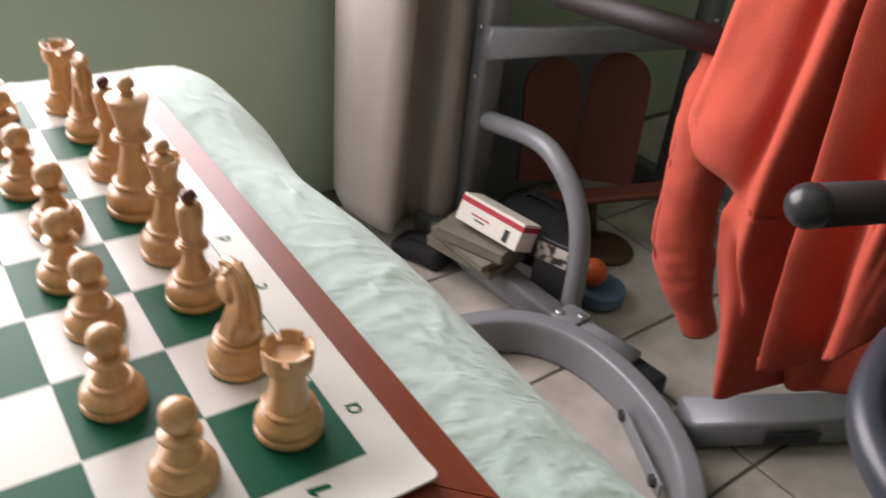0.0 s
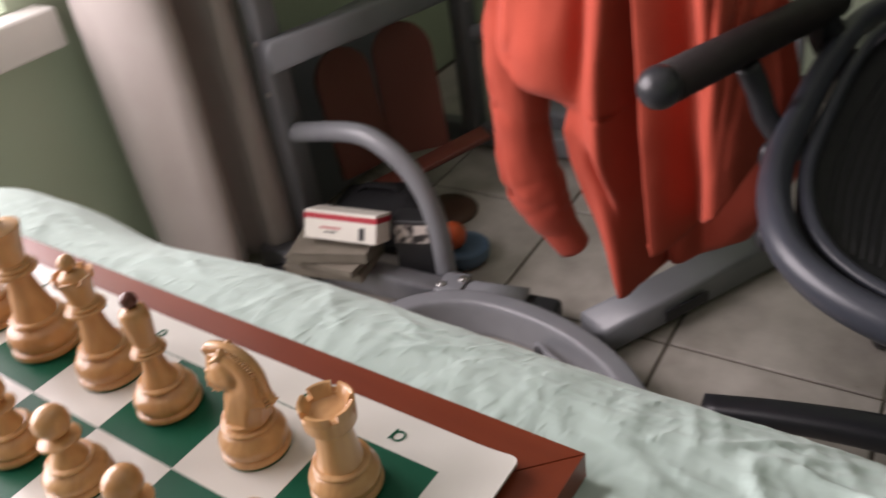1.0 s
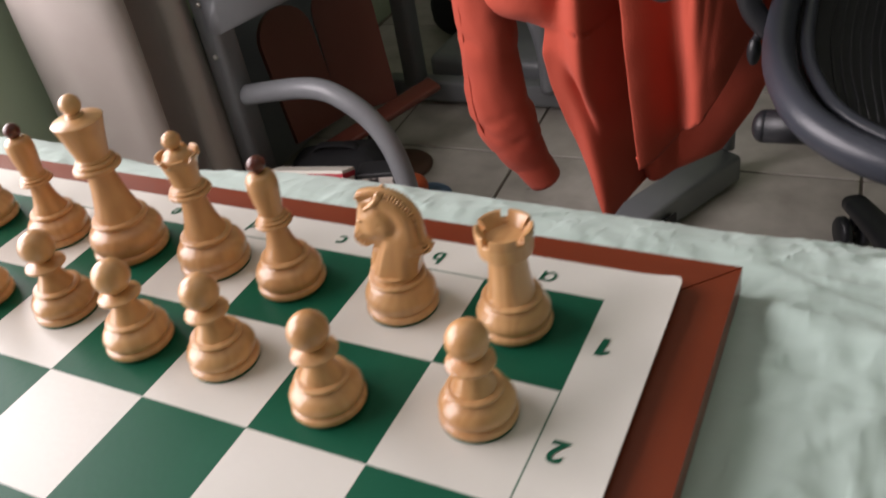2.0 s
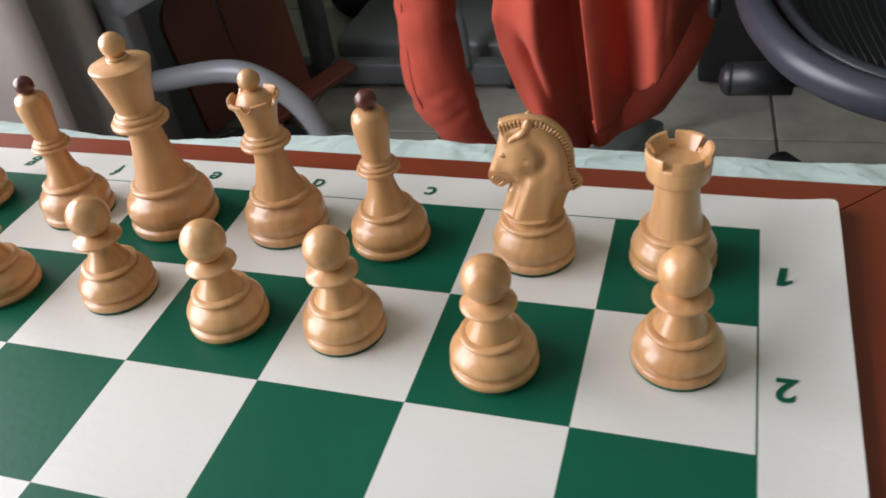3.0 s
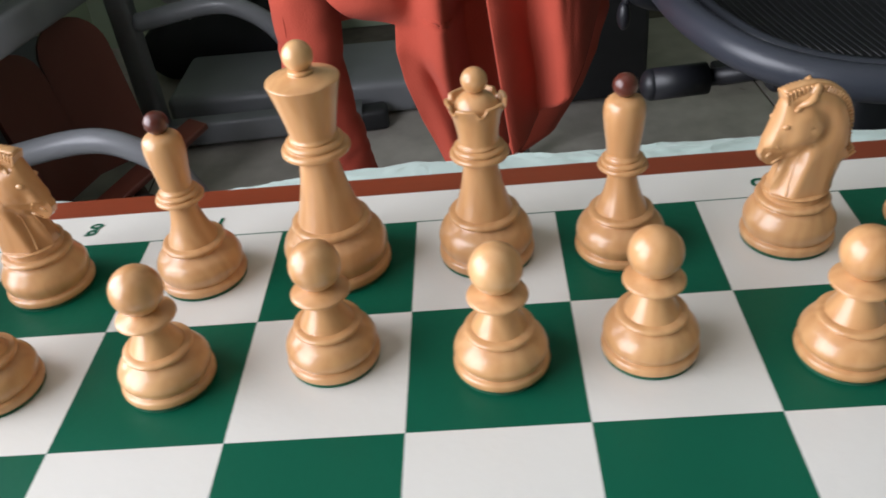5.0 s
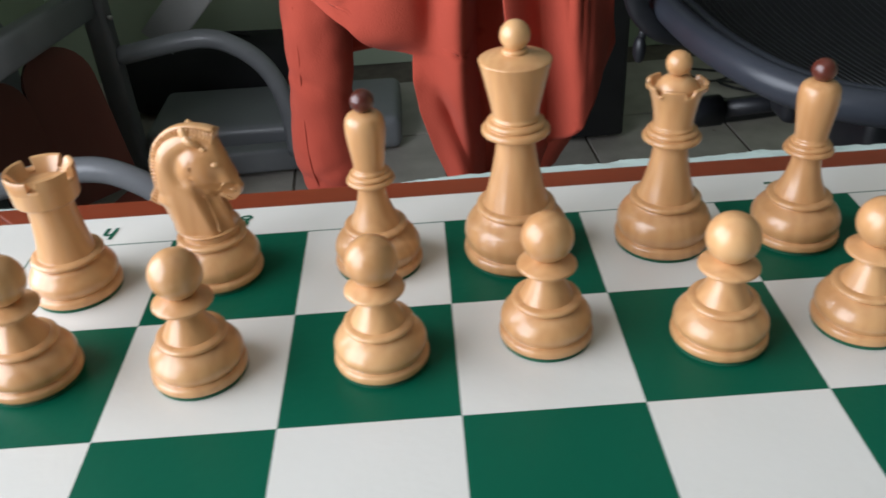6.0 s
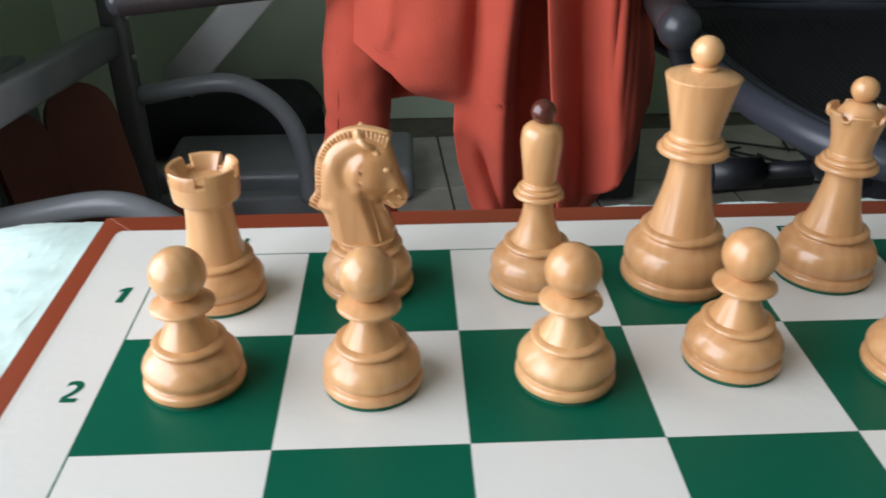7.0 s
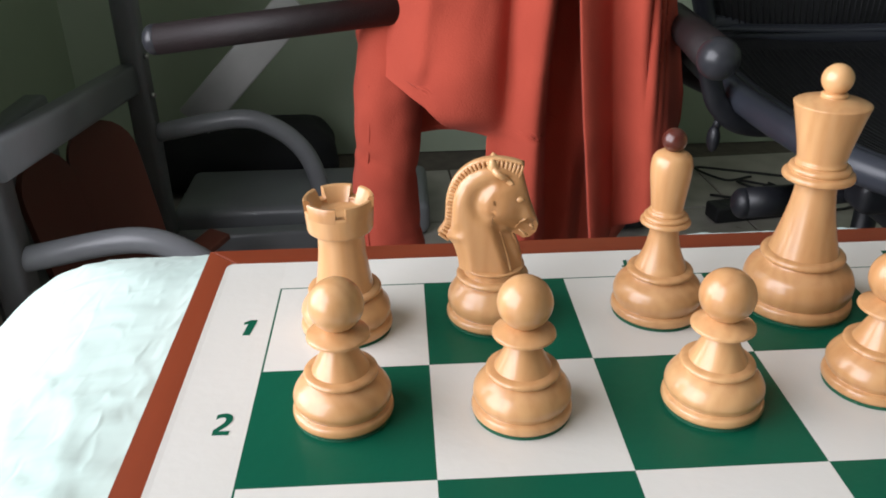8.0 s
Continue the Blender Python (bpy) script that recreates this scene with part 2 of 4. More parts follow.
def tube(pts, r, segs=16, bm=None, up=(0, 0, 1), closed=False, rect=0.0, caps=True):
    """A round, oval or rounded-square bar along points. r: a number, a pair (side, up) or a function of 0..1."""
    bm = bm or bmesh.new()
    pts = [Vector(p) for p in pts]
    rings, up, n = [], Vector(up), len(pts)
    for i, p in enumerate(pts):
        d = (pts[(i + 1) % n] - pts[i - 1]) if closed else pts[min(i + 1, n - 1)] - pts[max(i - 1, 0)]
        d.normalize()
        side = d.cross(up)
        if side.length < 1e-4:
            side = d.cross(Vector((0, 1, 0)))
        side.normalize()
        top = side.cross(d)
        rr = r(i / (n - 1)) if callable(r) else r
        ra, rb = rr if isinstance(rr, tuple) else (rr, rr)
        ring = []
        for k in range(segs):
            a = 2 * math.pi * (k + 0.5) / segs
            c, s = math.cos(a), math.sin(a)
            if rect:
                e = 1 - rect
                c, s = math.copysign(abs(c) ** e, c), math.copysign(abs(s) ** e, s)
            ring.append(bm.verts.new(p + side * (ra * c) + top * (rb * s)))
        rings.append(ring)
    for a, b in zip(rings, rings[1:] + ([rings[0]] if closed else [])):
        for k in range(segs):
            bm.faces.new((a[k], a[(k + 1) % segs], b[(k + 1) % segs], b[k]))
    if caps and not closed:
        bm.faces.new(rings[0][::-1])
        bm.faces.new(rings[-1])
    return bm


def sheet(fn, nu, nv, thick=0.0, bm=None):
    """A cloth sheet from a function of u, v in 0..1; thick gives it a second side."""
    bm = bm or bmesh.new()
    g = [[bm.verts.new(fn(i / nu, j / nv)) for i in range(nu + 1)] for j in range(nv + 1)]
    for j in range(nv):
        for i in range(nu):
            bm.faces.new((g[j][i], g[j][i + 1], g[j + 1][i + 1], g[j + 1][i]))
    if thick:
        bm.normal_update()
        bmesh.ops.solidify(bm, geom=list(bm.faces), thickness=thick)
    return bm


def disc_bolt(at, normal, r, mat, parent, name="bolt"):
    m = Vector(normal).to_track_quat("Z", "Y").to_matrix().to_4x4()
    bm = lathe([(0, 0.004), (r * 0.6, 0.0038), (r * 0.9, 0.0025), (r, 0.0), (r, -0.004)], 16)
    bmesh.ops.transform(bm, matrix=Matrix.Translation(at) @ m, verts=bm.verts)
    return part(name, bm, mat, parent)


# ---- room ----
XL, XR, YB, YF, ZC = -1.10, 3.0, 2.32, -2.6, 2.5   # inner faces of walls and ceiling
WIN = (-0.95, 0.80, 0.62, 1.95)                    # window opening: y0, y1, z0, z1


def wall(name, size, center, mat=WALL, label="pale sage green painted plaster wall"):
    return tagged(part(name, block(size, center, 0), mat, smooth=False), label, "wall", kind="structure")


def room():
    w = 0.16
    bm = bmesh.new()
    y0, y1, z0, z1 = WIN
    for (a, b, c, d) in ((YF, YB, 0, z0), (YF, YB, z1, ZC), (YF, y0, z0, z1), (y1, YB, z0, z1)):
        block((w, b - a, d - c), (XL - w / 2, (a + b) / 2, (c + d) / 2), 0, bm=bm)
    tagged(part("wall_west", bm, WALL, smooth=False), "pale sage green painted wall with a window opening", "wall", kind="structure")
    wall("wall_north", (XR - XL + 0.4, w, ZC), ((XL + XR) / 2, YB + w / 2, ZC / 2))
    wall("wall_south", (XR - XL + 0.4, w, ZC), ((XL + XR) / 2, YF - w / 2, ZC / 2))
    wall("wall_east", (w, YB - YF, ZC), (XR + w / 2, (YB + YF) / 2, ZC / 2))
    tagged(part("ceiling", block((XR - XL + 0.4, YB - YF + 0.4, 0.1), ((XL + XR) / 2, (YB + YF) / 2, ZC + 0.05), 0), CEIL, smooth=False),
           "plain white painted ceiling", "ceiling", kind="structure")
    # window: frame bars, glass and a deep pale sill
    win = tagged(new("window_1"), "white framed window with a deep pale sill", "window", kind="structure")
    xm = XL - 0.11
    for name, size, c in (("window_frame", (0.05, y1 - y0, 0.05), (xm, (y0 + y1) / 2, z0 + 0.025)),
                          ("window_frame", (0.05, y1 - y0, 0.05), (xm, (y0 + y1) / 2, z1 - 0.025)),
                          ("window_frame", (0.05, 0.05, z1 - z0 - 0.1), (xm, y0 + 0.025, (z0 + z1) / 2)),
                          ("window_frame", (0.05, 0.05, z1 - z0 - 0.1), (xm, y1 - 0.025, (z0 + z1) / 2)),
                          ("mullion", (0.045, 0.04, z1 - z0 - 0.1), (xm, (y0 + y1) / 2, (z0 + z1) / 2))):
        part(name, block(size, c, 0.006), WHITE, win, smooth=False)
    part("window_sill", block((0.20, y1 - y0 + 0.12, 0.075), (XL - 0.04, (y0 + y1) / 2, 0.578), 0.008), WHITE, win, "pale painted window sill")


def floor():
    T, turn = 0.3465, 3.0
    rot = pose(0, 0, 0, 0, 0, turn)
    base = tagged(part("floor", block((XR - XL + 0.3, YB - YF + 0.3, 0.1), ((XL + XR) / 2, (YB + YF) / 2, -0.054), 0), GROUT, smooth=False),
                  "floor of worn beige ceramic tiles with dark grout", "floor", kind="structure")
    bm = block((T - 0.006, T - 0.006, 0.012), (0, 0, -0.006), 0.0025, segments=2)
    me = bpy.data.meshes.new("tile")
    bm.to_mesh(me)
    bm.free()
    me.materials.append(TILE)
    org = Vector((0.004, 1.133, 0))
    for i in range(-5, 13):
        for j in range(-14, 5):
            p = org + rot @ Vector(((i + 0.5) * T, (j + 0.5) * T, 0))
            if XL - 0.015 < p.x < XR - 0.02 and YF + 0.02 < p.y < YB - 0.015:
                ob = new("tile", me)
                ob.parent = base
                ob.matrix_basis = Matrix.Translation(p) @ rot


def curtain():
    plan = curve_points([(-1.06, 0.93, 0), (-1.00, 0.872, 0), (-0.91, 0.856, 0), (-0.83, 0.872, 0), (-0.800, 0.905, 0), (-0.850, 0.945, 0), (-0.900, 0.985, 0),
                         (-0.862, 1.010, 0), (-0.812, 1.005, 0), (-0.797, 1.035, 0), (-0.835, 1.085, 0), (-0.93, 1.11, 0), (-1.04, 1.13, 0)], 8)

    def f(u, v):
        k = u * (len(plan) - 1)
        i = min(int(k), len(plan) - 2)
        p = plan[i].lerp(plan[i + 1], k - i)
        z = 2.3 - v * 2.25
        n = noise.noise(Vector((u * 7, z * 1.3, 2))) * 0.016 + noise.noise(Vector((u * 16, z * 3.1, 9))) * 0.006
        s = 1.0 + 0.05 * max(0.0, z - 0.6)
        return (p.x * 1.0 + n, 0.98 + (p.y - 0.98) / s + n * 0.7, z + 0.02 * math.sin(u * 9) * (v > 0.97))
    c = thing("curtain", "greige floor-length fabric curtain hanging in soft folds", "curtain")
    part("panel", sheet(f, 100, 70, 0.003), CURTAIN, c)
    part("curtain_rod", tube([(-1.03, -1.15, 2.32), (-1.03, 1.25, 2.32)], 0.012), WHITE, c, "white curtain rod")


# ---- table, cloth and board ----
BX0, BX1, BY0, BY1 = -0.266, 0.281, -0.274, 0.272
TX0, TX1, TY0, TY1 = -0.362, 0.78, -0.56, 0.326


def table():
    t = thing("table", "plain wooden table hidden under a cloth", "table")
    bm = bmesh.new()
    rings = []
    for z in (TOP - 0.034, TOP - 0.020):
        ring = []
        for cx, cy, a0 in ((TX1 - 0.13, TY1 - 0.13, 0), (TX0 + 0.13, TY1 - 0.13, 90), (TX0 + 0.13, TY0 + 0.13, 180), (TX1 - 0.13, TY0 + 0.13, 270)):
            for k in range(9):
                a = radians(a0 + 90 * k / 8)
                ring.append(bm.verts.new((cx + 0.125 * math.cos(a), cy + 0.125 * math.sin(a), z)))
        rings.append(ring)
    for k in range(len(ring)):
        q = (k + 1) % len(ring)
        bm.faces.new((rings[0][k], rings[0][q], rings[1][q], rings[1][k]))
    bm.faces.new(rings[0][::-1])
    bm.faces.new(rings[1])
    part("tabletop", bm, OAK, t, smooth=False)
    part("table_pad", block((BX1 - BX0 + 0.02, BY1 - BY0 + 0.02, 0.0175), ((BX0 + BX1) / 2, (BY0 + BY1) / 2, TOP - 0.0108), 0.002), OAK, t, smooth=False)
    leg = block((0.045, 0.045, TOP - 0.036), (0, 0, (TOP - 0.036) / 2), 0.004)
    first = part("leg", leg, OAK, t, smooth=False)
    first.location = (TX0 + 0.07, TY1 - 0.09, 0)
    for x, y in ((TX1 - 0.07, TY1 - 0.09), (TX0 + 0.07, TY0 + 0.07), (TX1 - 0.07, TY0 + 0.07)):
        o = new("leg", first.data)
        o.parent, o.location = t, (x, y, 0)


def wrinkle(x, y):
    n = noise.noise
    h = 0.0022 * n(Vector((x * 7, y * 7, 1)))
    # sharp creases: stronger past the board's corner
    far = max(0.0, min(1.0, (x - 0.26) / 0.08))
    k = 0.8 + 0.55 * far * max(0.25, 1 - (x - 0.30) / 0.25)
    for sc, a, st, amp, ph in ((6, 0.55, 4.5, 0.0030, 0.0), (8, -0.6, 5.0, 0.0024, 3.0), (11, 1.25, 4.0, 0.0018, 9.0), (15, -0.15, 4.0, 0.0015, 5.0), (22, 0.9, 3.0, 0.0010, 14.0)):
        px, py = x * math.cos(a) - y * math.sin(a), (x * math.sin(a) + y * math.cos(a)) * st
        w = n(Vector((px * sc + ph, py * sc - ph, ph + 0.5 * n(Vector((x * 9, y * 9, ph))))))
        g = max(0.0, min(1.0, n(Vector((x * 9 + ph, y * 9, 20 + ph))) * 2.0 + 0.6))
        h += k * amp * g * max(0.0, 1 - abs(w) * (6.5 if w > 0 else 3.2)) ** 1.4
    # one long fold running away from the board's corner
    q = (y - 0.262) + 0.30 * (x - 0.29) + 0.012 * n(Vector((x * 14, y * 8, 2)))
    h += far * 0.010 * math.exp(-(q / 0.012) ** 2) * max(0.0, 1 - (x - 0.29) / 0.3)
    # flat under the board, rising softly past its edge
    d = max(x - BX1, BX0 - x, y - BY1)
    k = max(0.0, min(1.0, (d - 0.002) / 0.016))
    behind = max(0.0, min(1.0, (BX1 + 0.03 - x) / 0.05))
    return k * k * (3 - 2 * k) * (h * (1 - 0.4 * behind) - 0.0015 * behind)


def tablecloth():
    """The cloth rolls softly off the table from just past the board, then hangs."""
    R, drop, steep = 0.17, 0.40, 1.28
    x0, x1, y0, y1 = -0.276, 0.72, -0.50, 0.266

    def f(u, v):
        x = x0 - drop + u * (x1 - x0 + 2 * drop)
        y = y0 - drop + v * (y1 - y0 + 2 * drop)
        cx, cy = min(max(x, x0), x1), min(max(y, y0), y1)
        dv = Vector((x - cx, y - cy))
        d = (abs(dv.x) ** 7 + abs(dv.y) ** 7) ** (1 / 7)
        n = dv / d if d > 1e-6 else Vector((0, 0))
        a = min(d / R, steep)
        rest = max(0.0, d - R * steep)
        out = R * math.sin(a) + rest * math.cos(steep)
        down = R * (1 - math.cos(a)) + rest * math.sin(steep)
        s = cx + cy
        out += min(rest * 5, 1) * 0.010 * math.sin(s * 26 + 2 * math.sin(s * 13))
        px, py = cx + n.x * out, cy + n.y * out - 0.017 * math.exp(-((cx + 0.17) / 0.10) ** 2) * min(1, max(0.0, y - y1 + 0.02) / 0.05)
        return (px, py, TOP - down + wrinkle(px, py) * (0.6 if d > 0.1 else 1))
    return tagged(part("tablecloth", sheet(f, 600, 500), CLOTH), "pale mint green creased cotton tablecloth draped over the table", "tablecloth")


def chess_board():
    b = thing("chess_board", "mahogany board with a green and ivory vinyl playing mat on it", "chess board")
    z0, z1, w = TOP + 0.001, ZB - 0.0035, 0.06
    part("core", block((BX1 - BX0 - 2 * w - 0.0006, BY1 - BY0 - 2 * w - 0.0006, 0.010), ((BX0 + BX1) / 2, (BY0 + BY1) / 2, z0 + 0.006), 0), MAHOGANY, b, smooth=False)

    def rail(a, c, d, e, mat):
        bm = bmesh.new()
        lo = [bm.verts.new((x, y, z0)) for x, y in (a, c, d, e)]
        hi = [bm.verts.new((x, y, z1)) for x, y in (a, c, d, e)]
        bm.faces.new(lo[::-1])
        bm.faces.new(hi)
        for i in range(4):
            bm.faces.new((lo[i], lo[(i + 1) % 4], hi[(i + 1) % 4], hi[i]))
        bmesh.ops.recalc_face_normals(bm, faces=list(bm.faces))
        es = [x for x in bm.edges if x.verts[0] in hi and x.verts[1] in hi]
        bmesh.ops.bevel(bm, geom=es[:1], offset=0.0012, segments=2, affect="EDGES", profile=0.5)
        part("rail", bm, mat, b, smooth=False)
    i0, i1, j0, j1 = BX0 + w, BX1 - w, BY0 + w, BY1 - w
    rail((BX0, BY1), (BX1, BY1), (i1, j1), (i0, j1), MAHOGANY)
    rail((BX1, BY0), (BX0, BY0), (i0, j0), (i1, j0), MAHOGANY)
    rail((BX0, BY0), (BX0, BY1), (i0, j1), (i0, j0), MAHOGANY_Y)
    rail((BX1, BY1), (BX1, BY0), (i1, j0), (i1, j1), MAHOGANY_Y)
    return b


MX0, MX1, MY0, MY1 = -0.2545, 0.2595, -0.252, 0.252


def curl(x, y):
    """The mat's free edge lifts a little on the a side."""
    e = max(0.0, (x - 0.236) / 0.0235)
    c = max(0.0, (y - 0.10) / 0.15)
    f = max(0.0, (-0.238 - x) / 0.016)
    return 0.0026 * e * e * (0.35 + 0.65 * min(c, 1)) + 0.0008 * f * f


def playing_mat():
    t = 0.0014
    lines = [k * SQ for k in range(-4, 5)]
    eps = 0.0007
    xs = sorted([MX0, MX0 + 0.002, -4 * SQ - eps, 4 * SQ + eps] + [0.233 + (MX1 - 0.233) * k / 14 for k in range(14)] + [MX1] + lines)
    ys = sorted([MY0, MY0 + 0.002, -4 * SQ - eps, 4 * SQ + eps, MY1 - 0.004, MY1 - 0.002, MY1 - 0.001, MY1, 0.10, 0.145, 0.19] + lines)
    bm = bmesh.new()

    def corner(x, y):
        r = 0.0055
        cx, cy = min(max(x, MX0 + r), MX1 - r), min(max(y, MY0 + r), MY1 - r)
        d = math.hypot(x - cx, y - cy)
        k = r / d if d > r else 1.0
        return (cx + (x - cx) * k, cy + (y - cy) * k, ZB + curl(x, y))
    g = [[bm.verts.new(corner(x, y)) for x in xs] for y in ys]
    h = [[bm.verts.new(v.co - Vector((0, 0, t))) for v in row] for row in g]
    ny, nx = len(ys), len(xs)
    for j in range(ny - 1):
        for i in range(nx - 1):
            f = bm.faces.new((g[j][i], g[j][i + 1], g[j + 1][i + 1], g[j + 1][i]))
            cx, cy = (xs[i] + xs[i + 1]) / 2, (ys[j] + ys[j + 1]) / 2
            inside = abs(cx) < 4 * SQ and abs(cy) < 4 * SQ
            line = not inside and abs(cx) < 4 * SQ + eps and abs(cy) < 4 * SQ + eps
            col, row = math.floor(cx / SQ), math.floor(cy / SQ)
            f.material_index = 1 if line or (inside and (col + row) % 2 == 0) else 0
            bm.faces.new((h[j][i], h[j + 1][i], h[j + 1][i + 1], h[j][i + 1]))
    for j in range(ny - 1):
        bm.faces.new((g[j][0], g[j + 1][0], h[j + 1][0], h[j][0]))
        bm.faces.new((g[j][-1], h[j][-1], h[j + 1][-1], g[j + 1][-1]))
    for i in range(nx - 1):
        bm.faces.new((g[0][i], h[0][i], h[0][i + 1], g[0][i + 1]))
        bm.faces.new((g[-1][i], g[-1][i + 1], h[-1][i + 1], h[-1][i]))
    m = tagged(part("playing_mat", bm, IVORY, smooth=False, mats=[GREEN]),
               "green and ivory vinyl chess mat with printed letters and numbers", "chess mat")
    # printed coordinates
    for k in range(8):
        c = (k - 3.5) * SQ
        printed("hgfedcba"[k], (c, 0.2385), 180, m)
        printed("hgfedcba"[k], (c, -0.2385), 0, m)
        printed("12345678"[k], (-0.2385, -c), 0, m, 0.0146, 0.00032)
        printed("12345678"[k], (0.2385, -c), 180, m, 0.0146, 0.00032)
    return m


def glyph_mesh(text, size, bold):
    """A flat printed sign: the one with a flag and the single-storey a are drawn, the rest comes from the built-in font."""
    lean = 0.14
    if text in "1a":
        bm = bmesh.new()

        def at(x, y):
            return bm.verts.new(((x + lean * y) * size, y * size, 0))
        if text == "1":
            bm.faces.new([at(x, y) for x, y in ((-0.02, -0.36), (0.17, -0.36), (0.17, 0.36), (0.0, 0.36), (-0.20, 0.22), (-0.20, 0.11), (-0.02, 0.18))])
        else:
            n, rx, ry, w = 28, 0.27, 0.28, 0.095
            out = [at(rx * math.cos(2 * math.pi * k / n) - 0.02, ry * math.sin(2 * math.pi * k / n)) for k in range(n)]
            inn = [at((rx - w) * math.cos(2 * math.pi * k / n) - 0.02, (ry - w) * math.sin(2 * math.pi * k / n)) for k in range(n)]
            for k in range(n):
                q = (k + 1) % n
                bm.faces.new((out[k], out[q], inn[q], inn[k]))
            stem = bm.faces.new([at(x, y) for x, y in ((0.17, -0.28), (0.27, -0.28), (0.27, 0.28), (0.17, 0.28))])
            bmesh.ops.translate(bm, verts=stem.verts, vec=(0, 0, 0.0001))
        me = bpy.data.meshes.new("glyph")
        bm.to_mesh(me)
        bm.free()
        return me
    cu = bpy.data.curves.new("glyph", "FONT")
    cu.body, cu.size, cu.align_x, cu.align_y, cu.shear, cu.offset = text, size, "CENTER", "CENTER", lean, bold
    tmp = new("glyph", cu)
    dg = bpy.context.evaluated_depsgraph_get()
    me = bpy.data.meshes.new_from_object(tmp.evaluated_get(dg))
    bpy.data.objects.remove(tmp)
    bpy.data.curves.remove(cu)
    return me


def printed(text, at, turn, parent, size=0.0128, bold=0.0002):
    me = glyph_mesh(text, size, bold)
    me.materials.clear()
    me.materials.append(GREEN)
    ob = new("printed_number" if text.isdigit() else "printed_letter", me)
    ob.parent = parent
    ob.matrix_basis = pose(at[0], at[1], ZB + 0.0003 + curl(at[0] + 0.004, at[1]), 0, 0, turn)
    return ob


# ---- chess pieces ----
MM = 0.001


def base_profile(r, shoulder_r, shoulder_z, k=1.0):
    """The common foot: rim, groove, round belly and a raised lip at the shoulder."""
    sr, sz = shoulder_r, shoulder_z
    return [(0, 1.0), (r - 0.8, 1.0), (r - 0.8, 1.0), (r, 1.9), (r, 3.2 * k), (r - 0.4, 4.2 * k), (r - 1.7, 4.9 * k), (r - 1.7, 4.9 * k), (r - 0.9, 6.2 * k),
            (r - 0.4, 0.44 * sz), (r - 0.8, 0.55 * sz), (r - 2.3, 0.68 * sz), (sr + 1.4, 0.775 * sz), (sr + 0.2, 0.825 * sz), (sr + 0.1, 0.845 * sz), (sr + 0.1, 0.845 * sz),
            (sr + 1.1, 0.87 * sz), (sr + 1.35, 0.905 * sz), (sr + 0.9, 0.945 * sz), (sr - 0.3, 0.968 * sz), (sr - 1.4, 0.972 * sz), (sr - 1.4, 0.972 * sz)]


def mm(profile):
    return [(r * MM, z * MM) for r, z in profile]


def settle(profile, foot, low, high, top, drop):
    """Lowers the collar of a piece (low to high), stretching what lies between it and foot and top."""
    def z_of(z):
        if z <= foot or z >= top:
            return z
        if z < low:
            return foot + (z - foot) * (low - drop - foot) / (low - foot)
        if z <= high:
            return z - drop
        return high - drop + (z - high) * (top - high + drop) / (top - high)
    return [(r, z_of(z)) for r, z in profile]


def turned(profile, warp=None, segs=56):
    return sharp(lathe(mm(smooth_profile(profile, 4)), segs, warp), 50)


def felt(parent, r):
    part("felt", lathe(mm([(0, 0), (r - 0.5, 0), (r - 0.5, 1.1), (0, 1.1)]), 40), FELT, parent, "green felt pad", smooth=False)


def make_pawn():
    p = thing("pawn", "light boxwood chess pawn with a round head", "chess piece", "white chess pieces")
    prof = base_profile(15.9, 10.3, 17.6) + [(8.4, 18.2), (6.5, 22.0), (5.0, 25.5), (4.9, 27.6), (4.9, 27.6), (9.3, 28.6), (9.7, 29.2), (9.3, 29.9), (6.0, 31.4), (4.0, 32.2)]
    part("body", turned(prof), BOXWOOD, p)
    part("head", ball(8.5 * MM, (0, 0, 39.6 * MM), segs=36, rings=24), BOXWOOD, p)
    felt(p, 15.9)
    return p


def make_rook():
    p = thing("rook", "light boxwood chess rook with a notched tower top", "chess piece", "white chess pieces")
    prof = base_profile(16.8, 12.0, 18.6) + [(10.3, 19.4), (9.6, 23), (8.7, 30), (8.3, 36), (8.5, 39.4), (9.4, 40.0), (9.4, 40.0), (9.9, 40.3), (9.9, 40.3), (11.4, 41.0),
                                              (11.7, 43.0), (12.05, 48.9), (12.05, 48.9), (8.6, 48.7), (8.6, 48.7), (8.0, 47.2), (0, 47.0)]
    part("tower", turned(prof), BOXWOOD, p)
    for k in range(5):
        bm = bmesh.new()
        a0, a1 = radians(90 + 72 * k + 8.5), radians(90 + 72 * (k + 1) - 8.5)
        n, loops = 9, []
        for i in range(n + 1):
            a = a0 + (a1 - a0) * i / n
            c, s = math.cos(a), math.sin(a)
            loops.append([bm.verts.new((r * MM * c, r * MM * s, z * MM)) for r, z in ((7.7, 47.2), (11.98, 47.4), (12.3, 52.2), (12.0, 52.7), (10.9, 52.7), (10.4, 52.2))])
        for u, v in zip(loops, loops[1:]):
            for q in range(6):
                bm.faces.new((u[q], u[(q + 1) % 6], v[(q + 1) % 6], v[q]))
        bm.faces.new(loops[0][::-1])
        bm.faces.new(loops[-1])
        bmesh.ops.recalc_face_normals(bm, faces=list(bm.faces))
        part("merlon", sharp(bm, 50), BOXWOOD, p)
    felt(p, 16.8)
    return p


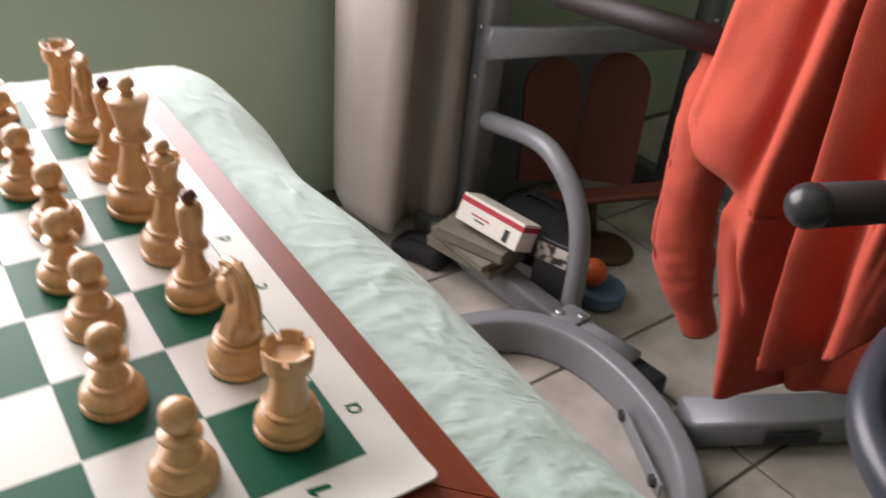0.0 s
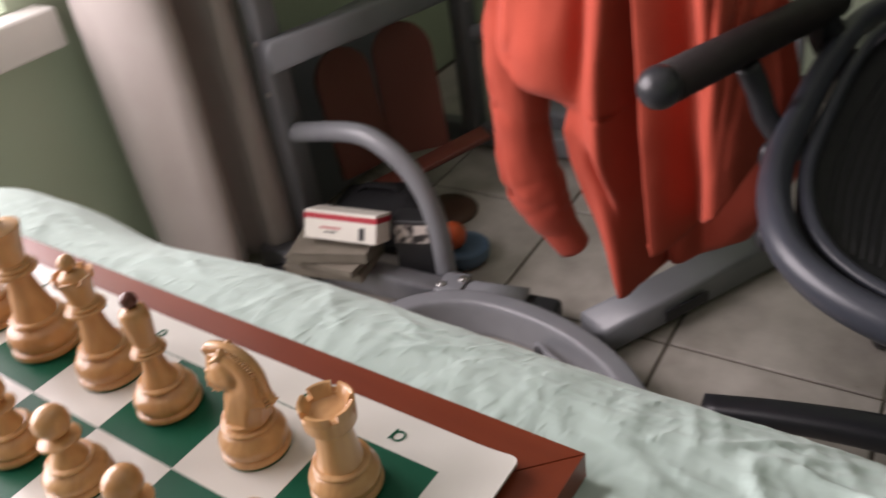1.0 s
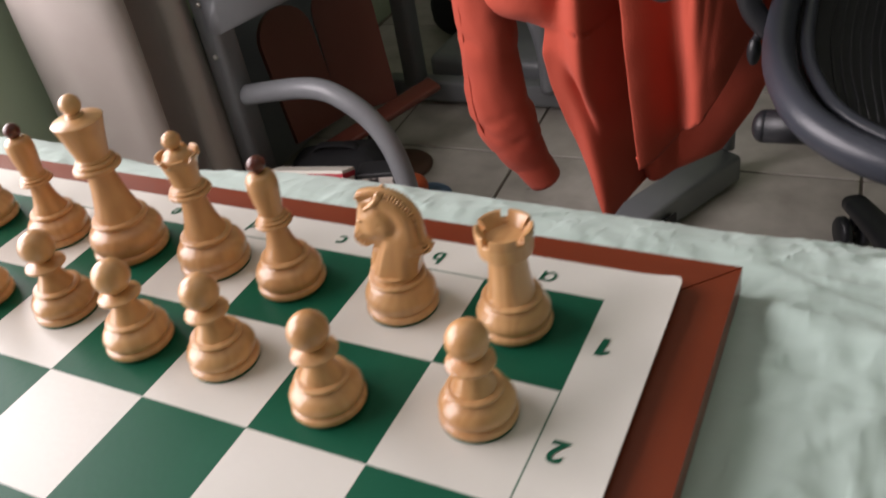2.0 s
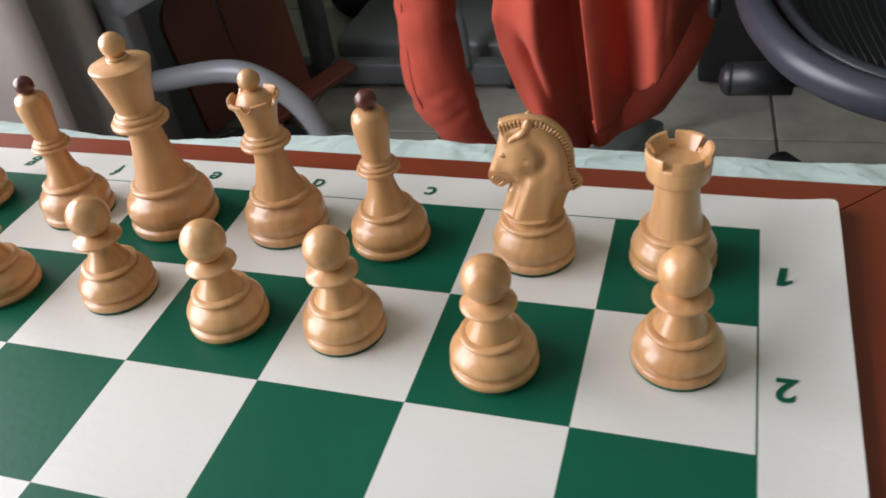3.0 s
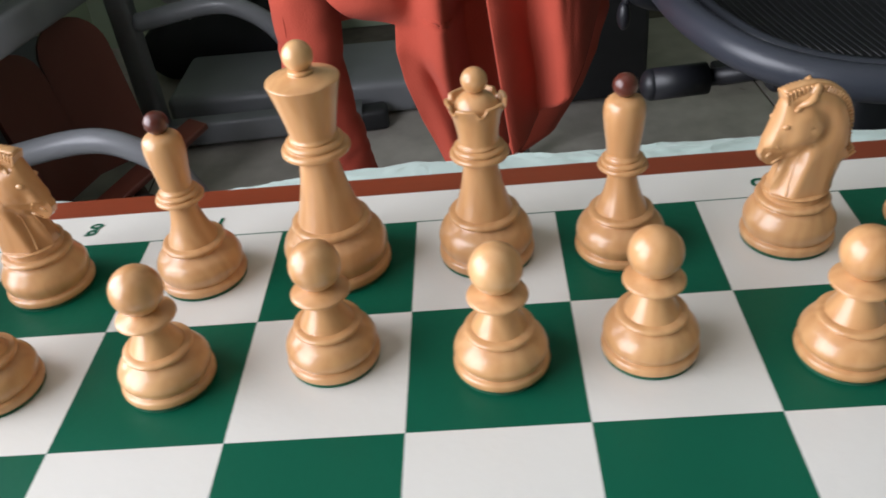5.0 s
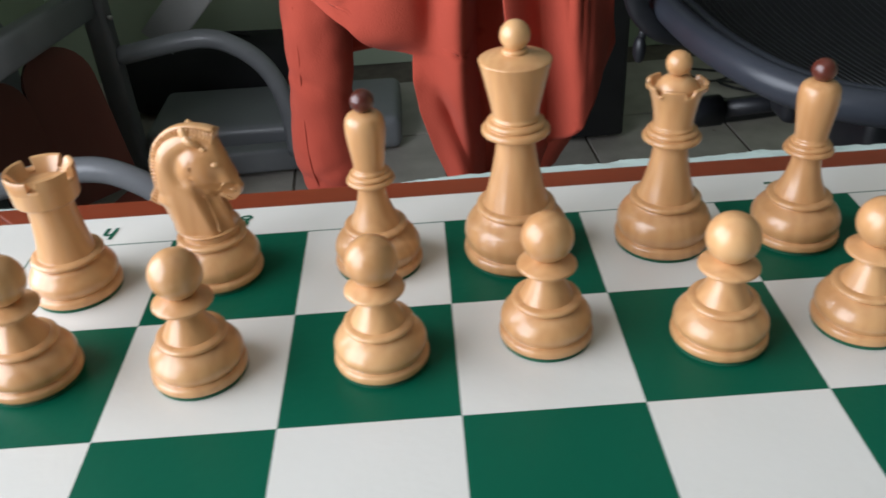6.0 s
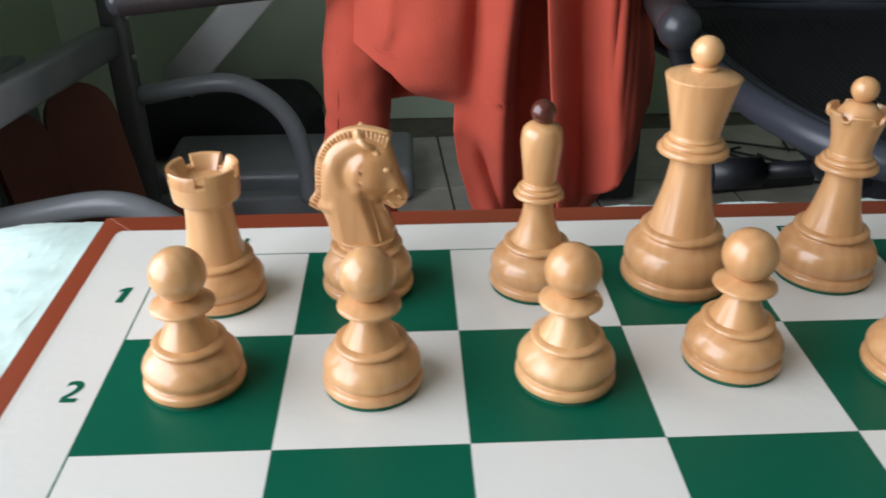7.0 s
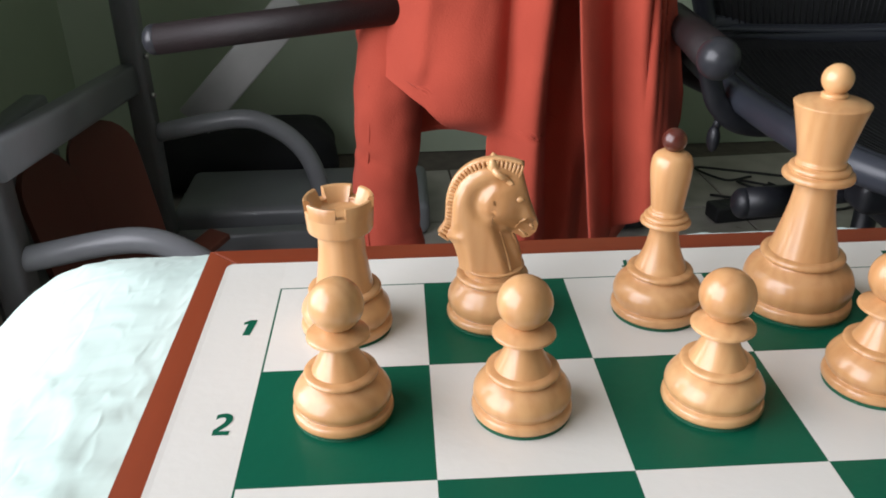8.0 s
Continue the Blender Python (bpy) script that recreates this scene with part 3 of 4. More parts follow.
def make_bishop():
    p = thing("bishop", "light boxwood chess bishop with a dark wooden ball on top", "chess piece", "white chess pieces")
    prof = base_profile(17.0, 10.8, 19.6) + [(9.0, 20.4), (6.9, 26), (5.6, 32), (5.2, 36.6), (5.3, 37.6), (5.3, 37.6), (8.6, 38.6), (9.0, 39.4), (8.6, 40.2), (7.6, 40.5), (7.6, 40.5),
                                              (8.0, 41.2), (7.6, 42.0), (6.4, 42.4), (6.4, 42.4), (6.6, 43.0), (6.2, 43.7), (5.7, 44.0), (5.7, 44.0), (6.3, 49), (7.1, 55), (7.3, 59),
                                              (6.6, 62.2), (4.6, 64.0), (2.0, 64.7), (0, 64.8)]
    part("body", turned(settle(prof, 20.4, 37.6, 44.0, 62.2, 1.8)), BOXWOOD, p)
    part("ball", ball(4.3 * MM, (0, 0, 68.2 * MM), segs=28, rings=18), ROSEWOOD, p, "dark rosewood ball")
    felt(p, 17.0)
    return p


def make_queen():
    p = thing("queen", "light boxwood chess queen with a scalloped crown", "chess piece", "white chess pieces")
    prof = base_profile(18.4, 12.2, 21.5, 1.1) + [(10.4, 22.3), (8.8, 28), (7.2, 36), (6.3, 43), (6.3, 45.6), (6.3, 45.6), (10.2, 46.6), (10.8, 47.6), (10.3, 48.6), (8.9, 49.0), (8.9, 49.0),
                                                   (9.4, 49.9), (8.9, 50.8), (7.6, 51.2), (7.6, 51.2), (7.9, 51.9), (7.2, 52.6), (7.2, 52.6), (7.5, 56), (8.8, 61), (10.9, 66.2), (10.9, 66.2),
                                                   (9.8, 66.4), (9.8, 66.4), (8.6, 63.8), (8.1, 63.0), (8.1, 63.0), (7.4, 65.0), (5.2, 67.6), (2.6, 68.8), (0, 69.0)]

    def scallop(r, z, a):
        if z > 62.5 * MM and r > 8.4 * MM:
            s = (a * 6 / (2 * math.pi)) % 1.0
            d = max(0.0, 1 - ((s - 0.5) / 0.155) ** 2)
            return r, z - 2.3 * MM * math.sqrt(d) * min(1, (z / MM - 62.5) / 3.0)
        return r, z
    part("body", turned(settle(prof, 22.3, 45.6, 52.6, 60.9, 2.5), scallop, 150), BOXWOOD, p)
    part("ball", ball(4.6 * MM, (0, 0, 73.2 * MM)), BOXWOOD, p)
    felt(p, 18.4)
    return p


def make_king():
    p = thing("king", "tall light boxwood chess king with a small ball finial", "chess piece", "white chess pieces")
    prof = base_profile(20.4, 13.8, 24.0, 1.2) + [(12.0, 24.9), (10.2, 32), (8.2, 42), (7.2, 50), (7.1, 53.4), (7.1, 53.4), (11.8, 54.6), (12.5, 55.8), (11.9, 57.0), (10.2, 57.5), (10.2, 57.5),
                                                   (10.7, 58.5), (10.1, 59.6), (8.6, 60.0), (8.6, 60.0), (8.9, 60.8), (8.3, 61.6), (8.3, 61.6), (9.2, 66), (11.0, 73), (12.8, 79.2), (12.8, 79.2),
                                                   (12.4, 79.9), (8.0, 81.2), (4.2, 81.9), (4.2, 81.9), (4.5, 82.5), (4.2, 83.2), (3.0, 83.5), (2.4, 83.9), (0, 84)]
    part("body", turned(settle(prof, 24.9, 53.4, 61.6, 79.1, 2.6)), BOXWOOD, p)
    part("finial", ball(5.3 * MM, (0, 0, 88.0 * MM)), BOXWOOD, p)
    felt(p, 20.4)
    return p


def make_knight():
    p = thing("knight", "light boxwood chess knight carved as a horse head", "chess piece", "white chess pieces")
    prof = base_profile(17.0, 12.0, 20.2) + [(10.5, 20.6), (10.5, 21.6), (10.5, 21.6), (11.0, 22.2), (10.8, 22.9), (0, 23.0)]
    part("base", turned(prof), BOXWOOD, p)
    # outline of the head seen from its side, in millimetres from the neck's foot
    outline = [(9.6, -0.6), (9.4, 3), (8.3, 8), (7.2, 11.6), (6.4, 13.6), (7.6, 13.2), (9.6, 11.8), (11.6, 12.4), (13.6, 14.6), (14.2, 17.2), (13.2, 20.6), (11.8, 25), (10.6, 29.5),
               (9.8, 33), (9.2, 36), (8.4, 38.4), (5, 39.6), (2.4, 40.6), (-0.4, 40.4), (-4, 39.6), (-7.6, 37.4), (-10.4, 34), (-12, 30), (-12.8, 25.5), (-13, 20.5),
               (-13.3, 16), (-14.8, 12.0), (-12.6, 9.4), (-11.6, 6), (-10.8, 2.6), (-10.6, -0.6)]
    WIDE, TALL = 1.13, 0.965
    # each stretch of the outline looks to a stretch of the middle line: neck front, face, crest, neck back
    marks = [(0, -0.6), (4, 16.5), (8, 24.5), (14, 29.5), (20, 30.5), (23, 26), (27, 13), (30, -0.6)]

    def middle(k):
        for (a, ya), (b, yb) in zip(marks, marks[1:]):
            if a <= k <= b:
                y = ya + (yb - ya) * (k - a) / (b - a)
                return Vector((-0.8 + 0.10 * max(0.0, y - 12), y))
    dense = []
    for i in range(len(outline) - 1):
        a, b = Vector(outline[i]), Vector(outline[i + 1])
        for k in range(6):
            dense.append((i + k / 6, a.lerp(b, k / 6)))
    dense.append((len(outline) - 1, Vector(outline[-1])))
    ring = [q for _, q in dense]

    def rim_distance(v):
        best = 99.0
        for a, b in zip(ring, ring[1:]):
            s = max(0, min(1, (v - a).dot(b - a) / max((b - a).length_squared, 1e-9)))
            best = min(best, (v - a.lerp(b, s)).length)
        return best

    def depth(v, d):
        """Half thickness of the carved head at a place of its side view."""
        th = 9.4 - 0.12 * v.y
        if v.x > 3 and v.y > 11:
            th -= 0.22 * (v.x - 3)
        k = min(d / 3.4, 1.0)

        def step(a):
            return 1 / (1 + math.exp(-max(-40.0, min(40.0, a))))
        # flat carved planes low on the neck, rounder towards the head
        low = step((17 - v.y) * 0.9)
        y = th * (low * (0.46 + 0.54 * min(d / 4.6, 1.0)) + (1 - low) * (0.42 + 0.58 * math.sqrt(max(0.0, 1 - (1 - k) ** 2))))
        # flat raised cheek with a firm edge
        y += 1.1 * step((1 - abs((v.x - 1.9) / 5.4) ** 3 - abs((v.y - 27.6) / 5.0) ** 3) * 3.5)
        # curved groove behind the cheek
        gx = -5.0 + 0.075 * (v.y - 26.5) ** 2
        y -= 2.5 * math.exp(-((v.x - gx) ** 2) / 1.5) * step((v.y - 20.5) * 1.5) * step((34 - v.y) * 1.5)
        # chest cut away under the jaw, in two flat planes
        edge = 1.0 + (16 - v.y) * 0.34
        y -= 3.3 * step((v.x - edge) * 4.0) * step((19.5 - v.y) * 1.4) * step((v.y - 0.5) * 0.8)
        y += 1.1 * math.exp(-((v.x - edge - 3.6) ** 2) / 1.2) * step((17 - v.y) * 1.2) * step((v.y - 3) * 1.2)
        # hollow between ear and forelock, and the bridge of the nose
        y -= 1.5 * math.exp(-((v.y - 35.6) ** 2) / 2.6 - ((v.x - 4.2) ** 2) / 8)
        y -= 0.9 * math.exp(-((v.x - 9.0) ** 2) / 3.0 - ((v.y - 22.5) ** 2) / 9)
        y = max(y, 1.6)
        return y
    bm = bmesh.new()
    levels = [0.0, 0.04, 0.09, 0.15, 0.22, 0.29, 0.36, 0.43, 0.5, 0.57, 0.64, 0.71, 0.78, 0.85, 0.92, 1.0]
    sides = []
    for sgn in (1, -1):
        rows = []
        for k, q in dense:
            c = middle(k)
            row = []
            for s in levels:
                v = q.lerp(c, s)
                row.append(bm.verts.new((v.x * WIDE * MM, sgn * depth(v, rim_distance(v)) * MM, (v.y * TALL + 22.6) * MM)))
            rows.append(row)
        for a, b in zip(rows, rows[1:]):
            for k in range(len(levels) - 1):
                bm.faces.new((a[k], b[k], b[k + 1], a[k + 1]))
        sides.append(rows)
    for i in range(len(dense) - 1):
        bm.faces.new((sides[0][i][0], sides[1][i][0], sides[1][i + 1][0], sides[0][i + 1][0]))
    # the two inner borders meet down the middle line; close what is left between its two banks
    for rows in sides:
        lo, hi = 0, len(rows) - 1
        while hi - lo > 2:
            quad = [rows[lo][-1], rows[lo + 1][-1], rows[hi - 1][-1], rows[hi][-1]]
            bm.faces.new(quad)
            lo, hi = lo + 1, hi - 1
    bmesh.ops.remove_doubles(bm, verts=bm.verts, dist=0.00012)
    core = [v for v in bm.verts if rim_distance(Vector((v.co.x / WIDE / MM, (v.co.z / MM - 22.6) / TALL))) > 4.0]
    bmesh.ops.remove_doubles(bm, verts=core, dist=0.00055)
    core = [v for v in core if v.is_valid]
    for _ in range(4):
        bmesh.ops.smooth_vert(bm, verts=core, factor=0.5, use_axis_x=True, use_axis_y=True, use_axis_z=True)
    inner = [v for v in bm.verts if rim_distance(Vector((v.co.x / WIDE / MM, (v.co.z / MM - 22.6) / TALL))) > 1.2]
    for _ in range(2):
        bmesh.ops.smooth_vert(bm, verts=inner, factor=0.5, use_axis_y=True)
    bmesh.ops.recalc_face_normals(bm, faces=list(bm.faces))
    # crisp edges on the neck's planes only; the cheek stays soft
    keep = [e for e in bm.edges if len(e.link_faces) == 2 and e.calc_face_angle(0) > radians(34)
            and (max(q.co.z for q in e.verts) < 40 * MM or min(rim_distance(Vector((q.co.x / WIDE / MM, (q.co.z / MM - 22.6) / TALL))) for q in e.verts) < 0.3)]
    bmesh.ops.split_edges(bm, edges=keep)
    head = part("horse_head", bm, BOXWOOD, p)
    # mane: a ridge with small carved locks from the forelock down the neck
    crest = curve_points([(8.4, 0, 38.4), (4.6, 0, 39.6), (0.4, 0, 40.0), (-4, 0, 39.0), (-7.4, 0, 36.8), (-10.1, 0, 33.4), (-11.8, 0, 29.2), (-12.5, 0, 25), (-12.7, 0, 20), (-13.2, 0, 16), (-15.6, 0, 11.4)], 4)
    crest = [Vector((c.x * WIDE, c.y, c.z * TALL)) for c in crest]
    mane = part("mane", tube([(c + Vector((0, 0, 22.6))) * MM for c in crest], (2.9 * MM, 1.9 * MM), 16, up=(0, 1, 0), rect=0.7), BOXWOOD, p)
    lock = None
    n = 34
    for k in range(n):
        s = k / (n - 1) * (len(crest) - 1.001)
        i = int(s)
        c = crest[i].lerp(crest[i + 1], s - i)
        d = (crest[i + 1] - crest[i]).normalized()
        m = Matrix.Translation((c + Vector((0, 0, 22.6))) * MM) @ Matrix.Rotation(-math.atan2(d.z, d.x), 4, "Y")
        if lock is None:
            lock = part("lock", block((1.0 * MM, 6.6 * MM, 4.4 * MM), (0, 0, 0), 0.3 * MM, None, None, 2), BOXWOOD, mane)
            lock.matrix_basis = m
        else:
            o = new("lock", lock.data)
            o.parent, o.matrix_basis = mane, m
    # ears, eyes and nostrils
    bm = bmesh.new()
    for sgn in (1, -1):
        tip = lathe(mm([(0, 0), (2.2, 0), (2.0, 2.0), (1.2, 4.0), (0, 5.2)]), 12)
        bmesh.ops.transform(tip, matrix=pose(0.4 * MM, sgn * 2.2 * MM, 59.6 * MM, sgn * -14, -14, 0), verts=tip.verts)
        me = bpy.data.meshes.new("tmp")
        tip.to_mesh(me)
        tip.free()
        bm.from_mesh(me)
        bpy.data.meshes.remove(me)
    part("ears", bm, BOXWOOD, head)
    bm = bmesh.new()
    for sgn in (1, -1):
        ball(1.35 * MM, (9.4 * MM, sgn * 4.6 * MM, (28.6 * TALL + 22.6) * MM), bm, 12, 8, (1.2, 0.8, 0.8))
        tube([((x * MM), sgn * y * MM, (z * TALL + 22.6) * MM) for x, y, z in ((13.2, 3.4, 18.2), (14.2, 3.1, 17.4), (14.3, 2.9, 16.2))], 0.5 * MM, 6, bm)
        tube([((x * MM), sgn * y * MM, (z * TALL + 22.6) * MM) for x, y, z in ((9.4, 4.2, 16.6), (11.2, 3.9, 14.9), (12.4, 3.2, 13.8))], 0.35 * MM, 6, bm)
    for line, r in (([(-0.4, 39.8), (1.6, 38.0), (3.8, 36.0), (5.8, 33.6)], 1.7), ([(2.2, 15.4), (3.6, 10), (5.0, 5), (6.2, 0.4)], 0.5), ([(10.4, 21.0), (8.6, 19.2), (7.2, 16.8)], 0.45)):
        for sgn in (1, -1):
            pts = []
            for q in curve_points([(a, 0, b) for a, b in line], 5):
                v = Vector((q.x, q.z))
                pts.append((q.x * WIDE * MM, sgn * (depth(v, rim_distance(v)) - 0.25) * MM, (q.z * TALL + 22.6) * MM))
            tube(pts, (lambda t: (1.9 * MM * math.sin(0.12 + 2.9 * t) ** 0.7, 1.3 * MM)) if r > 1 else r * MM, 10, bm)
    part("carving", bm, BOXWOOD, head)
    felt(p, 17.0)
    return p


def chess_set():
    rank1 = {"rook": make_rook, "knight": make_knight, "bishop": make_bishop, "queen": make_queen, "king": make_king, "pawn": make_pawn}
    made = {}
    spots = [("rook", 0.1970, 0.2045, 20), ("knight", 0.1422, 0.2022, 190), ("bishop", 0.0795, 0.2018, 20), ("queen", 0.0285, 0.2050, 10), ("king", -0.0296, 0.2035, 0),
             ("bishop", -0.0838, 0.2025, 70), ("knight", -0.1466, 0.2030, -10), ("rook", -0.2010, 0.1990, -30),
             ("pawn", 0.2030, 0.1510, 15), ("pawn", 0.1410, 0.1380, 120), ("pawn", 0.0803, 0.1455, 200), ("pawn", 0.0313, 0.1430, 75), ("pawn", -0.0258, 0.1510, 310),
             ("pawn", -0.0820, 0.1445, 160), ("pawn", -0.1433, 0.1450, 30), ("pawn", -0.1998, 0.1480, 260)]
    for kind, x, y, turn in spots:
        m = pose(x, y, ZB, 0, 0, turn)
        if kind not in made:
            made[kind] = rank1[kind]()
            made[kind].matrix_basis = m
        else:
            copy_thing(made[kind], m)


# ---- home gym ----


def home_gym():
    g = thing("home_gym", "grey painted tubular steel home gym frame with foam-covered bar", "exercise machine")

    def side(y, x_post, reach):
        part("post", tube([(x_post, y, 0.06), (x_post - 0.005, y, 1.45)], (0.024, 0.028), 20, rect=0.55, up=(0, 1, 0)), STEEL, g)
        c = curve_points([(x_post + 0.012, y, 0.308), (-0.60 + reach, y, 0.335), (-0.52 + reach, y, 0.312), (-0.463 + reach, y, 0.255), (-0.436 + reach, y, 0.17), (-0.43 + reach, y, 0.06)], 8)
        part("arch", tube(c, 0.0198, 20, up=(0, 1, 0)), STEEL, g)
    side(1.08, -0.768, 0.008)
    side(1.65, -0.712, 0.075)
    # base beams on the floor
    part("base_beam", sharp(tube([(-0.84, 1.010, 0.041), (-0.385, 1.044, 0.041)], (0.024, 0.028), 20, rect=0.7)), STEEL, g)
    part("base_beam", sharp(tube([(-0.382, 1.045, 0.040), (-0.245, 1.075, 0.040)], (0.027, 0.030), 20, rect=0.7)), STEEL, g)
    part("base_beam", sharp(tube([(-0.84, 1.65, 0.041), (-0.25, 1.68, 0.041)], (0.024, 0.028), 20, rect=0.7)), STEEL, g)
    for x, y in ((-0.222, 1.083), (-0.23, 1.69)):
        part("rubber_foot", block((0.075, 0.055, 0.052), (x, y, 0.027), 0.012, pose(0, 0, 0, 0, 0, 8)), BLACK, g, "black rubber end cap")
    # joint plate
    part("joint_plate", block((0.05, 0.062, 0.008), (-0.385, 1.045, 0.072), 0.002, pose(0, 0, 0, 0, 0, 8)), STEEL, g)
    for x, y in ((-0.40, 1.03), (-0.37, 1.06)):
        disc_bolt((x, y, 0.077), (0, 0, 1), 0.009, BOLT, g)
    # bowed front foot, a deep band on edge
    arc = curve_points([(-0.475, 0.50, 0.041), (-0.478, 0.70, 0.041), (-0.458, 0.87, 0.041), (-0.415, 0.965, 0.041), (-0.335, 1.018, 0.041), (-0.235, 1.030, 0.041),
                        (-0.125, 1.013, 0.041), (-0.030, 0.972, 0.041), (0.040, 0.915, 0.041), (0.095, 0.84, 0.041), (0.125, 0.72, 0.041), (0.13, 0.5, 0.041)], 8)
    part("front_foot", sharp(tube(arc, (0.021, 0.040), 28, rect=0.66), 40), STEEL, g)
    part("gusset", block((0.175, 0.005, 0.030), (-0.098, 0.952, 0.036), 0.002, pose(0, 0, 0, 0, 0, -24)), STEEL, g)
    for x, y in ((-0.168, 0.979), (-0.040, 0.920)):
        disc_bolt((x, y, 0.037), (-0.4, -0.9, 0.1), 0.011, BLACK, g)
    # diagonal floor beam
    part("floor_beam", sharp(tube([(-0.105, 1.065, 0.036), (0.083, 1.45, 0.036)], (0.036, 0.030), 20, rect=0.75)), STEEL, g)
    part("beam_slot", block((0.10, 0.004, 0.022), (0.012, 1.205, 0.034), 0.001, pose(0, 0, 0, 0, 0, 64)), BLACK, g)
    # cross bar between the posts, and the shroud above it
    part("cross_bar", sharp(tube([(-0.7428, 1.048, 0.4772), (-0.722, 1.65, 0.430)], (0.019, 0.030), 20, rect=0.7)), STEEL, g)
    part("weight_cover", block((0.05, 0.44, 0.40), (-0.905, 1.385, 0.215), 0.012), SHROUD, g, "dark grey low weight cover")
    for y, z, xx in ((1.655, 0.395, -0.683), (1.655, 0.475, -0.683)):
        disc_bolt((xx, y - 0.02, z), (0.9, -0.5, 0), 0.006, BOLT, g)
    for z in (0.50, 0.62, 0.40):
        disc_bolt((-0.763, 1.049, z), (0.1, -1, 0), 0.005, BOLT, g)
    # pale diagonal brace and the low rear housing
    part("brace", sharp(tube([(-0.640, 1.762, 0.297), (-0.395, 1.80, 0.545)], (0.012, 0.040), 16, rect=0.75, up=(-0.7, 0, 0.7))), PALE_STEEL, g, "pale grey flat brace")
    part("rear_housing", block((0.60, 0.26, 0.085), (-0.42, 1.865, 0.0475), 0.022, segments=5), STEEL, g, "grey rear housing")
    # bar with foam and end cap, held by an upright from the floor beam
    part("bar", tube(curve_points([(-0.40, 0.974, 0.661), (-0.17, 0.985, 0.681), (-0.125, 0.988, 0.72), (-0.115, 0.99, 0.81), (-0.08, 0.99, 0.862), (0.08, 0.99, 0.866), (0.11, 1.06, 0.86), (0.11, 1.40, 0.80), (0.09, 1.47, 0.70), (0.085, 1.47, 0.06)], 8), 0.0125, 16), STEEL, g)
    roll = part("foam_roller", tube([(-0.472, 0.970, 0.656), (-0.165, 0.986, 0.684)], 0.0185, 24), FOAM, g, "dark maroon foam roller")
    part("end_cap", ball(0.0188, (-0.474, 0.970, 0.656), squash=(0.75, 1, 1)), CAP, roll, "dark glossy end cap")


# ---- office chair ----


